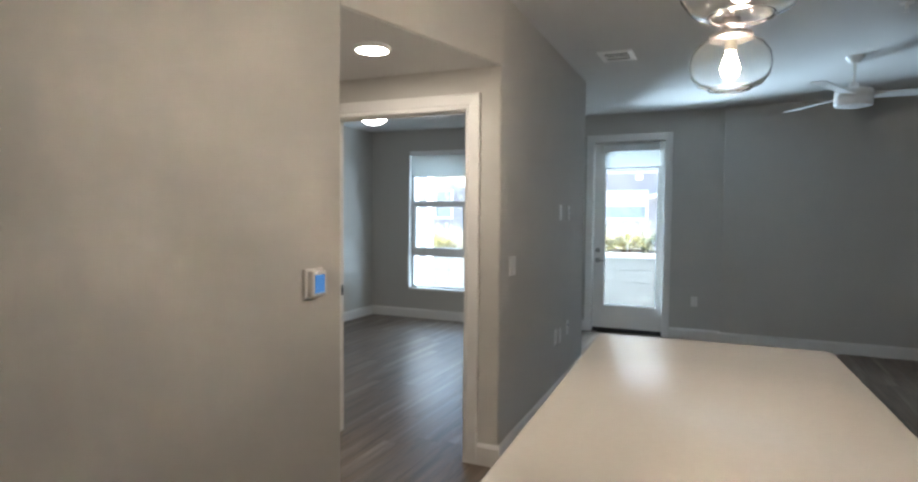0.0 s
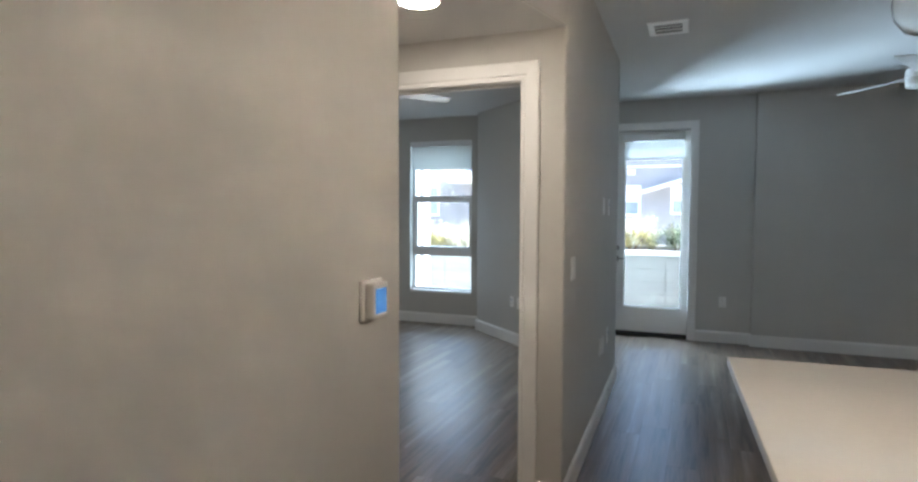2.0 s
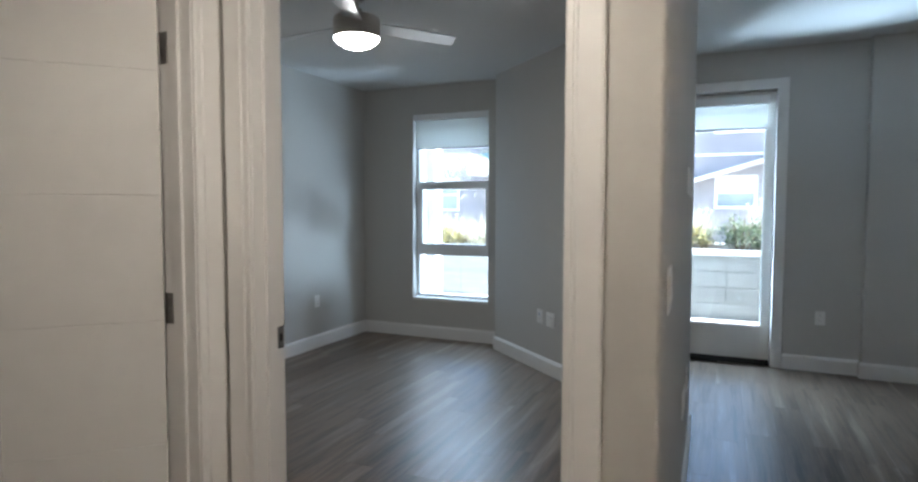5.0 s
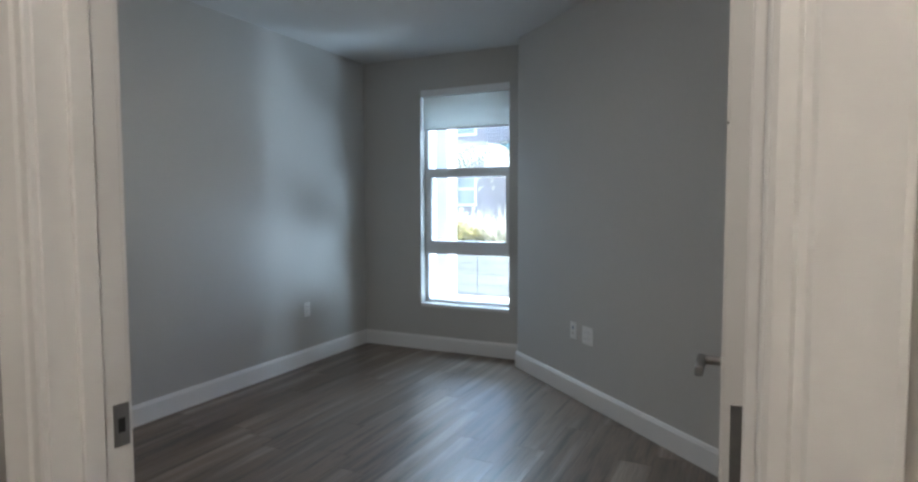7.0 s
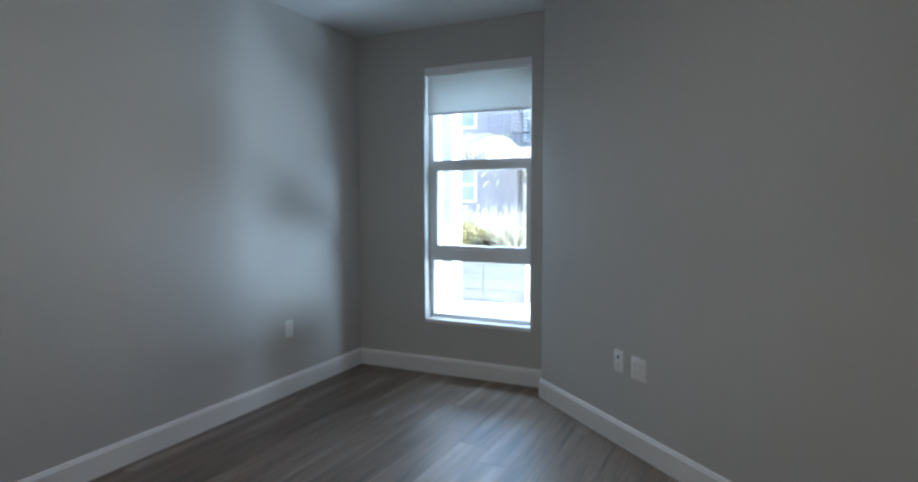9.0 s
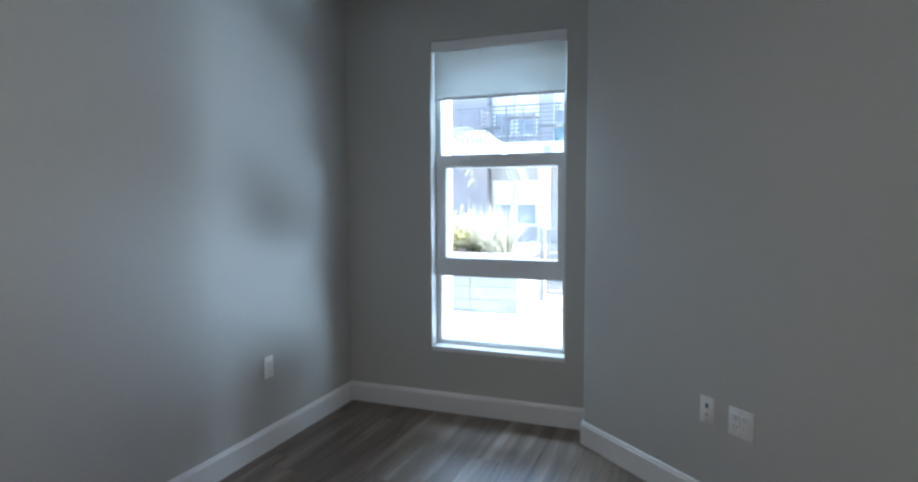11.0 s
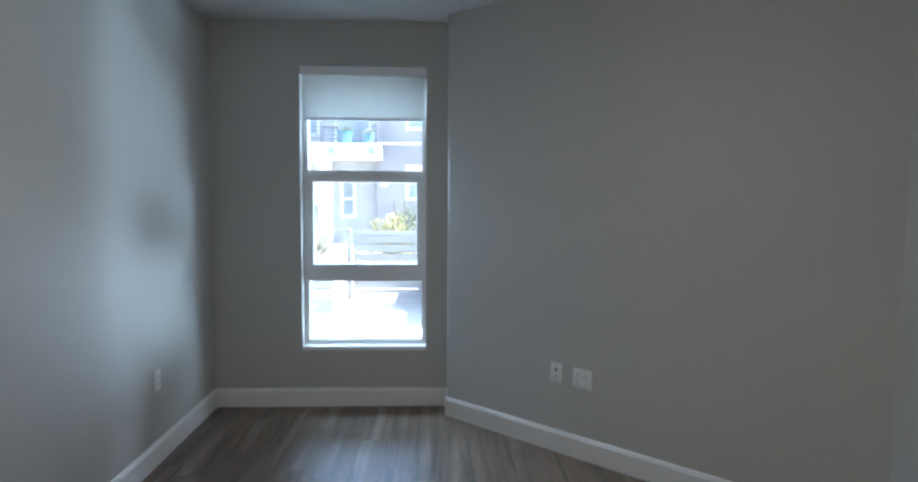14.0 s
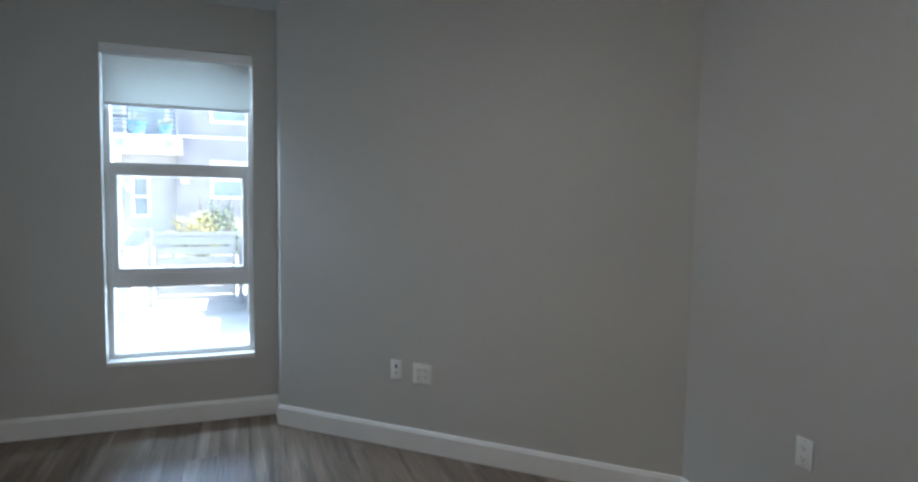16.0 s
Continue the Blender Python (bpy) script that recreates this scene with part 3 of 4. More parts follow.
# stop strips added behind the leaf to block light leaking through its gaps
part("light_stop", boxes((p0 + 0.0005, p0 + 0.018, LY1 + 0.001, LY1 + 0.014, 0.022, pz - 0.001), (p1 - 0.018, p1 - 0.0005, LY1 + 0.001, LY1 + 0.014, 0.022, pz - 0.001), (p0 + 0.018, p1 - 0.018, LY1 + 0.001, LY1 + 0.014, pz - 0.02, pz - 0.001)), TRIM, frame_3)
part("glazing_bead", sweep([(GX0, GZ0), (GX1, GZ0), (GX1, GZ1), (GX0, GZ1)], [(0, 0), (0.016, 0), (0.016, 0.004), (0.004, 0.012), (0, 0.012)], lambda u, v, w: (u, LY0 - w + 0.006, v), closed=True), DOOR, leaf3)
pane = part("pane", boxes((GX0 - 0.004, GX1 + 0.004, LY0 + 0.020, LY0 + 0.024, GZ0 - 0.004, GZ1 + 0.004)), GLASS, leaf3, "clear glass pane")
pane.visible_shadow = False
part("door_sweep", boxes((p0 + 0.004, p1 - 0.004, LY0 - 0.006, LY1, 0.023, 0.045), bevel=0.002), BLACK, leaf3, "black rubber door sweep")
hb = rod(bmesh.new(), (-1.022, LY0, 0.888), (-1.022, LY0 - 0.012, 0.888), 0.031, 24)
rose = part("handle_rose", hb, STEEL, door_3, "satin nickel handle rose", 40)
lv = rod(bmesh.new(), (-1.022, LY0 - 0.010, 0.888), (-1.022, LY0 - 0.050, 0.888), 0.010, 14)
box(lv, -1.034, -0.915, LY0 - 0.062, LY0 - 0.044, 0.879, 0.897, bevel=0.004, seg=2)
part("lever", lv, STEEL, rose, "satin nickel lever", 40)
part("deadbolt", rod(rod(bmesh.new(), (-1.022, LY0, 1.012), (-1.022, LY0 - 0.014, 1.012), 0.030, 24), (-1.022, LY0 - 0.014, 1.012), (-1.022, LY0 - 0.020, 1.012), 0.013, 16), STEEL, door_3, "satin nickel deadbolt turn", 40)


def roller_blind(x0, x1, top, low, y, chain_x, label, head, cloth):
    """A fascia with a roll of fabric hanging a little way down."""
    b = thing("roller_blind", label, "blind")
    part("fascia", boxes((x0, x1, y - 0.012, y + 0.045, top - head, top - 0.001), bevel=0.003), VINYL, b, "white blind fascia")
    part("fabric", boxes((x0 + 0.012, x1 - 0.012, y + 0.018, y + 0.0195, low + 0.012, top - head + 0.002)), cloth, b, "pale woven blind fabric")
    part("hem_bar", boxes((x0 + 0.012, x1 - 0.012, y + 0.013, y + 0.025, low, low + 0.016), bevel=0.003), VINYL, b)
    if chain_x:
        cb_ = bmesh.new()
        rod(cb_, (chain_x, y + 0.004, top - head), (chain_x, y + 0.004, top - 1.55), 0.0018, 6)
        rod(cb_, (chain_x + 0.022, y + 0.004, top - head), (chain_x + 0.022, y + 0.004, top - 1.55), 0.0018, 6)
        part("bead_chain", cb_, WHITE, b, "white bead chain")
    return b


roller_blind(GX0 - 0.014, GX1 + 0.014, 2.305, 2.02, LY0 - 0.046, GX1 + 0.05, "white roller blind drawn a short way down the patio door", 0.075, SHEER)

# ---- bedroom window ----
window_1 = thing("window_1", "tall white vinyl window in three stacked lights", "window", kind="structure")
x0, x1, z0, z1 = WIN
FY0, FY1 = WIN_Y + 0.085, WIN_Y + 0.165
M1, M2 = (1.575, 1.622), (0.858, 0.944)   # rails between the lights
fb = boxes((x0, x0 + 0.032, FY0, FY1, z0 + 0.03, z1), (x1 - 0.032, x1, FY0, FY1, z0 + 0.03, z1), (x0 + 0.032, x1 - 0.032, FY0, FY1, z0 + 0.03, z0 + 0.058), (x0 + 0.032, x1 - 0.032, FY0, FY1, z1 - 0.032, z1), (x0 + 0.032, x1 - 0.032, FY0, FY1, M1[0], M1[1]), (x0 + 0.032, x1 - 0.032, FY0 - 0.004, FY1, M2[0], M2[1]), bevel=0.002)
wf = part("window_frame", fb, VINYL, window_1)
sash = sweep([(x0 + 0.033, M2[1]), (x1 - 0.033, M2[1]), (x1 - 0.033, M1[0]), (x0 + 0.033, M1[0])], [(0, 0), (0.036, 0), (0.036, 0.010), (0.030, 0.034), (0, 0.034)], lambda u, v, w: (u, FY0 + 0.034 - w, v), closed=True)
part("sash", sash, VINYL, window_1)
for a, b in ((z0 + 0.05, M2[0] + 0.006), (M2[1] + 0.03, M1[0] - 0.03), (M1[1] - 0.006, z1 - 0.028)):
    pn = part("pane", boxes((x0 + 0.028, x1 - 0.028, FY0 + 0.042, FY0 + 0.046, a, b)), GLASS, window_1, "clear glass pane")
    pn.visible_shadow = False
part("window_sill", boxes((x0 + 0.001, x1 - 0.001, WIN_Y - 0.004, FY1, z0, z0 + 0.029), bevel=0.003), TRIM, window_1, "white sill")
ck = boxes((x1 - 0.030, x1 - 0.006, FY0 - 0.016, FY0 - 0.001, 0.62, 0.66), bevel=0.004)
rod(ck, (x1 - 0.018, FY0 - 0.012, 0.64), (x1 - 0.024, FY0 - 0.034, 0.60), 0.004, 8)
part("window_latch", ck, VINYL, window_1, "small white latch", 40)
for lx in (x0 + 0.20, x1 - 0.20):
    part("sash_lock", boxes((lx - 0.03, lx + 0.03, FY0 - 0.012, FY0 + 0.004, M1[0] + 0.012, M1[0] + 0.026), bevel=0.004), VINYL, window_1)
roller_blind(x0 + 0.002, x1 - 0.002, z1 - 0.0005, 1.955, WIN_Y + 0.014, None, "pale roller blind drawn a quarter of the way down the window", 0.062, FABRIC)


# ---- wall plates ----
def plate(kind, at, turn, label, category, w=0.072, h=0.116):
    """A screwed plate whose back is at the place given; it faces -y before it is turned."""
    p = thing({"data": "data_outlet", "switch": "light_switch", "quad": "wall_outlet", "outlet": "wall_outlet", "rocker": "light_switch", "blank": "wall_plate"}[kind], label, category, pose(*at, 0, 0, turn))
    pb = bmesh.new()
    box(pb, -w / 2, w / 2, -0.006, 0, -h / 2, h / 2, bevel=0.0022, seg=2)
    part("plate", pb, PLATE, p, smooth=50)
    if kind in ("outlet", "quad"):
        for cx in ((0,) if kind == "outlet" else (-0.023, 0.023)):
            face = part("socket_face", boxes((cx - 0.0165, cx + 0.0165, -0.0085, -0.005, -0.034, 0.034), bevel=0.0012), PLATE, p)
            for cz_ in (-0.0195, 0.0195):
                sb2 = boxes((cx - 0.0075, cx - 0.0055, -0.0089, -0.008, cz_ - 0.001, cz_ + 0.008), (cx + 0.0055, cx + 0.0075, -0.0089, -0.008, cz_ - 0.001, cz_ + 0.006))
                rod(sb2, (cx, -0.008, cz_ - 0.008), (cx, -0.0089, cz_ - 0.008), 0.0025, 8)
                part("slot", sb2, SLOT, face)
    elif kind in ("switch", "rocker"):
        for cx in ((-0.023, 0.023) if kind == "switch" else (0,)):
            rb = bmesh.new()
            box(rb, cx - 0.0165, cx + 0.0165, -0.010, -0.005, -0.033, 0.033, bevel=0.002)
            for v in rb.verts:
                if v.co.y < -0.008 and v.co.z > 0.02:
                    v.co.y += 0.003
            part("rocker", rb, PLATE, p)
    elif kind == "data":
        part("jack", boxes((-0.0065, 0.0065, -0.0082, -0.005, 0.010, 0.030), bevel=0.001), BLUEJACK, p, "dark blue data jack")
        part("coax_port", rod(rod(bmesh.new(), (0, -0.005, -0.018), (0, -0.011, -0.018), 0.0052, 12), (0, -0.005, -0.018), (0, -0.007, -0.018), 0.0075, 6), NICKEL, p, "metal coax port")
    for cz_ in (-h / 2 + 0.010, h / 2 - 0.010):
        part("screw", rod(bmesh.new(), (0, -0.0055, cz_), (0, -0.0068, cz_), 0.003, 8), NICKEL, p)
    return p


plate("outlet", (LEFT_X, 6.03, 0.450), 90, "white duplex outlet on the daylit bedroom wall", "outlet")


def on_slant(x):
    return (x, PIER[1] + (x - PIER[0]) * (DIAG[1] - PIER[1]) / (DIAG[0] - PIER[0]))


plate("data", (*on_slant(-2.003), 0.455), -42.5, "white data plate with a dark blue jack", "data outlet")
plate("quad", (*on_slant(-1.881), 0.451), -42.5, "white four-socket outlet beside the data plate", "outlet", 0.116, 0.116)
plate("rocker", (BACK_X, 4.036, 1.168), -90, "white single-rocker light switch behind the bedroom door", "switch")
plate("outlet", (BACK_X, 4.438, 0.513), -90, "white duplex outlet behind the bedroom door", "outlet")
plate("outlet", (0.116, LIV_Y, 0.448), 0, "white duplex outlet beside the patio door", "outlet")
plate("switch", (part_x(2.95), 2.95, 1.146), PART_TURN, "white two-rocker light switch on the partition wall", "switch", 0.116, 0.116)
plate("blank", (part_x(4.18), 4.18, 1.472), PART_TURN, "white blank plate high on the partition wall", "wall plate")
plate("data", (part_x(4.48), 4.48, 1.466), PART_TURN, "white media plate high on the partition wall", "data outlet")
plate("outlet", (part_x(4.08), 4.08, 0.500), PART_TURN, "white duplex outlet low on the partition wall", "outlet")
plate("data", (part_x(4.50), 4.50, 0.505), PART_TURN, "white media plate low on the partition wall", "data outlet")

plate("blank", (part_x(4.22), 4.22, 0.486), PART_TURN, "white blank plate beside the low outlet on the partition wall", "wall plate")

# thermostat
th = thing("thermostat", "white wall thermostat with a blue lit screen", "thermostat", pose(THERMO_X, 1.376, 1.19, 0, 0, 90))
tb_ = bmesh.new()
box(tb_, -0.052, 0.060, -0.014, 0, -0.057, 0.057, bevel=0.0068, seg=4)
part("backplate", tb_, PLATE, th, smooth=50)
bb = bmesh.new()
box(bb, -0.040, 0.045, -0.040, -0.012, -0.049, 0.050, bevel=0.008, seg=4)
body = part("housing", bb, PLATE, th, smooth=50)
part("screen", boxes((-0.029, 0.032, -0.0412, -0.038, -0.035, 0.034), bevel=0.0008), SCREEN, body, "blue lit screen")
part("badge", boxes((-0.012, 0.012, -0.0405, -0.039, 0.039, 0.043)), PLATE, body, "small raised mark")

# ---- lamps ----
disc = thing("ceiling_light", "round flush ceiling light glowing warm in the alcove", "ceiling light", pose(-1.215, 2.13, HALL_CEIL - 0.003))
part("trim_ring", lathe([(0.088, 0.0), (0.092, -0.004), (0.090, -0.017), (0.080, -0.022), (0.078, -0.018), (0.078, 0.0)], 48), WHITE, disc, smooth=40)
part("diffuser", lathe([(0.0, -0.024), (0.05, -0.0235), (0.0785, -0.0205), (0.0785, -0.004), (0.0, -0.004)], 48), DISC, disc, "glowing diffuser", 60)


def pendant(at):
    p = thing("pendant_light", "seeded glass globe pendant with a bright bulb", "pendant light", pose(*at) @ Matrix.Scale(0.86, 4), group="pendants over the island")
    outer = [(0.077, -0.100), (0.118, -0.084), (0.145, -0.048), (0.153, -0.006), (0.146, 0.036), (0.125, 0.070), (0.091, 0.091), (0.058, 0.100)]
    prof = outer + [(max(r - 0.004, 0.0), z * 0.965) for r, z in outer[::-1]]
    shade = part("shade", lathe(prof, 48, closed=True), SEEDED, p, "clear seeded glass globe", 60)
    shade.visible_shadow = False
    part("rim", lathe([(0.072, -0.102), (0.079, -0.104), (0.081, -0.098), (0.074, -0.096)], 40, closed=True), SEEDED, shade, smooth=60).visible_shadow = False
    seeds = bmesh.new()
    rs = random.Random(21)
    for i in range(480):
        f = rs.uniform(0.4, 6.4)
        j = int(f)
        g = f - j
        r = (outer[j][0] * (1 - g) + outer[min(j + 1, 7)][0] * g) - 0.002
        z = outer[j][1] * (1 - g) + outer[min(j + 1, 7)][1] * g
        a = rs.uniform(0, 6.283)
        c = Vector((r * math.cos(a), r * math.sin(a), z))
        e = rs.uniform(0.0006, 0.0013)
        long_way = Vector((-math.sin(a), math.cos(a), 0)) * e * rs.uniform(1.5, 3.2)
        out_way = Vector((math.cos(a), math.sin(a), 0)) * e
        sv = [seeds.verts.new(c + d) for d in (out_way, long_way, -out_way, -long_way, Vector((0, 0, e * 0.7)), Vector((0, 0, -e * 0.7)))]
        for q in range(4):
            seeds.faces.new((sv[q], sv[(q + 1) % 4], sv[4]))
            seeds.faces.new((sv[(q + 1) % 4], sv[q], sv[5]))
    tagged(part("air_bubbles", seeds, SEED, shade, "tiny air bubbles in the glass, opaque white for their sparkle"), kind="stuff")
    cap = part("cap", lathe([(0.0, 0.165), (0.036, 0.165), (0.038, 0.124), (0.078, 0.117), (0.084, 0.098), (0.072, 0.092), (0.0, 0.092)], 32), STEEL, p, "brushed nickel cap", 40)
    part("socket", lathe([(0.0, 0.098), (0.022, 0.098), (0.022, 0.048), (0.0, 0.048)], 24), NICKEL, cap, smooth=40)
    part("bulb", lathe([(0.0, -0.062), (0.017, -0.058), (0.031, -0.043), (0.036, -0.024), (0.031, 0.002), (0.019, 0.031), (0.017, 0.050), (0.0, 0.050)], 24), BULB, p, "glowing bulb", 80)
    c = (LIV_CEIL - at[2]) / 0.86
    part("stem", rod(bmesh.new(), (0, 0, 0.163), (0, 0, c - 0.02), 0.007, 12), NICKEL, p, smooth=40)
    part("canopy", lathe([(0.0, c), (0.065, c), (0.065, c - 0.014), (0.052, c - 0.024), (0.0, c - 0.024)], 36), NICKEL, p, smooth=40)
    return p


pend = pendant((0.420, 1.80, 1.977))
copy_thing(pend, pose(0.437, 0.99, 1.977))


def blade_mesh(r0, r1, w0, w1, thick, pitch):
    """A tapered, pitched blade pointing along +x."""
    bm = bmesh.new()
    n = 8
    rows = []
    for i in range(n + 1):
        f = i / n
        x = r0 + (r1 - r0) * f
        w = (w0 + (w1 - w0) * f) / 2
        if i == n:
            w *= 0.90
        a = radians(pitch * (1 - 0.25 * f))
        ring = []
        for sgn, tz in ((-1, -thick / 2), (1, -thick / 2), (1, thick / 2), (-1, thick / 2)):
            y, z = sgn * w, tz
            ring.append(bm.verts.new((x + (0.02 * sgn if i == n else 0), y * math.cos(a) - z * math.sin(a), y * math.sin(a) + z * math.cos(a))))
        rows.append(ring)
    for a, b in zip(rows, rows[1:]):
        for j in range(4):
            bm.faces.new((a[j], a[(j + 1) % 4], b[(j + 1) % 4], b[j]))
    bm.faces.new(rows[0][::-1])
    bm.faces.new(rows[-1])
    bmesh.ops.recalc_face_normals(bm, faces=bm.faces)
    return bm


def ceiling_fan(name_label, at, ceil, angles, r1, mat, blade_mat, dome, body_r, pitch):
    f = thing("ceiling_fan", name_label, "ceiling fan", pose(*at))
    c = ceil - at[2]
    part("canopy", lathe([(0.0, c), (0.060, c), (0.062, c - 0.012), (0.030, c - 0.052), (0.0, c - 0.052)], 32), mat, f, smooth=40)
    part("downrod", rod(bmesh.new(), (0, 0, 0.10), (0, 0, c - 0.03), 0.011, 14), mat, f, smooth=40)
    part("motor_housing", lathe([(0.0, 0.125), (0.030, 0.125), (0.034, 0.098), (body_r * 0.62, 0.088), (body_r * 0.97, 0.072), (body_r, 0.060), (body_r, 0.022), (body_r * 0.985, 0.018), (body_r * 0.985, 0.012), (body_r, 0.008), (body_r, -0.035), (body_r * 0.96, -0.045), (0.0, -0.045)], 48), mat, f, smooth=30)
    if dome:
        part("light_dome", lathe([(0.0, -0.105), (0.04, -0.101), (0.08, -0.088), (0.112, -0.066), (body_r * 0.95, -0.044), (0.0, -0.044)], 40), DOME, f, "glowing opal dome", 70)
    else:
        part("bottom_cap", lathe([(0.0, -0.062), (0.06, -0.058), (body_r * 0.9, -0.045), (0.0, -0.044)], 40), mat, f, smooth=60)
    for a in angles:
        bl = part("blade", blade_mesh(body_r * 0.80, r1, 0.110, 0.125, 0.006, pitch), blade_mat, f)
        bl.matrix_local = pose(0, 0, 0.035, 0, 0, a)
    return f


BLADE = plain("blade_silver", (0.52, 0.515, 0.51), 0.35, 0.15, 0.03, 12, 0)
ceiling_fan("brushed nickel ceiling fan with three blades and a lit dome", (-2.615, 4.37, 2.385), BED_CEIL, (55, 174, -66), 0.66, FANMETAL, BLADE, True, 0.137, -14)
ceiling_fan("white three-bladed ceiling fan hanging unlit in the living room", (1.297, 5.00, 2.353), LIV_CEIL, (121, 3, -116), 0.72, WHITE, WHITE, False, 0.13, -12)

vent = thing("ceiling_vent", "white louvred air vent set in the ceiling", "vent", pose(-0.372, 4.30, LIV_CEIL))
VW, VD = 0.130, 0.150
part("frame", sweep([(-VW, -VD), (VW, -VD), (VW, VD), (-VW, VD)], [(0, 0), (0, -0.005), (0.006, -0.010), (0.040, -0.012), (0.044, 0)], flat, closed=True), VENTWHITE, vent)
# flat sheet under the ceiling, coloured as the duct's shade
part("backing", boxes((-VW + 0.04, VW - 0.04, -VD + 0.04, VD - 0.04, -0.001, 0.0)), DUCT, vent, "flat black sheet for the shade inside the duct")
part("divider", boxes((-VW + 0.044, VW - 0.044, -0.042, -0.036, -0.011, -0.001), (-VW + 0.044, VW - 0.044, 0.036, 0.042, -0.011, -0.001)), VENTWHITE, vent)
for i in range(11):
    ob = part("fin", boxes((-0.0012, 0.0012, -0.034, 0.034, -0.009, -0.001)), VENTWHITE, vent)
    ob.matrix_local = pose(-0.075 + i * 0.015, 0, 0)
for y0 in (-0.092, -0.074, -0.056, 0.056, 0.074, 0.092):
    ob = part("slat", boxes((-VW + 0.046, VW - 0.046, -0.006, 0.006, -0.0008, 0.0008)), DUCTGREY, vent)
    ob.matrix_local = pose(0, y0, -0.006, -30 if y0 < 0 else 30)


def sprinkler(x, y, ceil):
    s_ = thing("sprinkler_head", "small white pendent fire sprinkler on the ceiling", "sprinkler", pose(x, y, ceil))
    part("escutcheon", lathe([(0.0, 0.0), (0.036, 0.0), (0.036, -0.003), (0.018, -0.009), (0.0, -0.009)], 28), WHITE, s_, smooth=40)
    hd = rod(bmesh.new(), (0, 0, -0.008), (0, 0, -0.030), 0.008, 12)
    rod(hd, (0.010, 0, -0.022), (0.004, 0, -0.048), 0.002, 6)
    rod(hd, (-0.010, 0, -0.022), (-0.004, 0, -0.048), 0.002, 6)
    part("head", hd, WHITE, s_)
    part("deflector", rod(bmesh.new(), (0, 0, -0.048), (0, 0, -0.050), 0.015, 16), WHITE, s_)


sprinkler(-2.53, 5.2, BED_CEIL)
sprinkler(1.34, 3.76, LIV_CEIL)

# ---- island ----
ISLAND_TURN = pose(-0.06, 2.11, 0, 0, 0, 2.4) @ pose(0.06, -2.11, 0)
island = thing("kitchen_island", "painted kitchen island cabinet under a pale stone top", "island", ISLAND_TURN)
ib = boxes((0.30, 0.76, 0.42, 1.92, 0.10, 0.918), bevel=0.003)
part("carcass", ib, TRIM, island)
part("plinth", boxes((0.34, 0.72, 0.46, 1.88, 0.0, 0.10)), BLACK, island, "dark recessed plinth")
for i in range(3):
    part("end_panel", boxes((0.284, 0.2995, 0.44 + i * 0.49, 0.92 + i * 0.49, 0.11, 0.91), bevel=0.002), TRIM, island)
ct = bmesh.new()
box(ct, -0.06, 0.80, 0.36, 2.115, 0.919, 0.951, bevel=0.0025, seg=2)
tagged(new("island_worktop", finish("island_worktop", ct, QUARTZ, 50)), "pale cream quartz worktop with a square edge", "worktop").matrix_world = ISLAND_TURN

# ---- outdoors ----
GZ = -0.06
solid("ground", boxes((-300, 300, OUT_Y, 600, GZ - 0.3, GZ), (-300, 300, -300, SOUTH_Y - 0.15, GZ - 0.3, GZ), (-300, LEFT_X - 0.15, SOUTH_Y - 0.15, OUT_Y, GZ - 0.3, GZ), (EAST_X + 0.15, 300, SOUTH_Y - 0.15, OUT_Y, GZ - 0.3, GZ)), PAVING, "pale concrete patio and ground outside", "ground")


def planter(x0, x1, y0, y1, top, label, step=0.62, mat=None):
    p = thing("planter", label, "planter")
    part("wall", boxes((x0 + 0.012, x1 - 0.012, y0 + 0.012, y0 + 0.16, GZ, top - 0.07), (x0 + 0.012, x1 - 0.012, y1 - 0.16, y1, GZ, top - 0.07), (x0 + 0.012, x0 + 0.16, y0 + 0.16, y1 - 0.16, GZ, top - 0.07), (x1 - 0.16, x1 - 0.012, y0 + 0.16, y1 - 0.16, GZ, top - 0.07)), mat or CONCRETE, p)
    n = max(1, round((x1 - x0) / step))
    w = (x1 - x0) / n
    nz = 4
    hz2 = (top - 0.07 - GZ) / nz
    for i in range(n):
        for j in range(nz):
            part("panel", boxes((x0 + i * w + 0.004, x0 + (i + 1) * w - 0.004, y0 - 0.003 * ((i * 3 + j) % 3), y0 + 0.0115, GZ + j * hz2 + 0.0025, GZ + (j + 1) * hz2 - 0.0025), bevel=0.002), mat or CONCRETE, p)
    part("cap", sweep([(x0 - 0.02, y0 - 0.02), (x1 + 0.02, y0 - 0.02), (x1 + 0.02, y1 + 0.02), (x0 - 0.02, y1 + 0.02)], [(0, top - 0.07), (0.20, top - 0.07), (0.20, top), (0, top)], flat, closed=True), STUCCO_PALE, p, "smooth pale cap")
    part("soil", boxes((x0 + 0.17, x1 - 0.17, y0 + 0.17, y1 - 0.17, GZ, top - 0.09)), SOIL, p, "dark planting soil")
    return p


planter(-2.45, 1.9, 9.62, 11.3, 0.82, "board-formed concrete planter facing the patio door")
planter(-6.4, -3.98, 10.35, 12.2, 0.66, "low pale concrete planter beside the patio gate", mat=CONCRETE_PALE)
planter(-2.76, -2.5, 10.6, 12.2, 0.66, "narrow pale concrete planter on the far side of the gate", mat=CONCRETE_PALE)


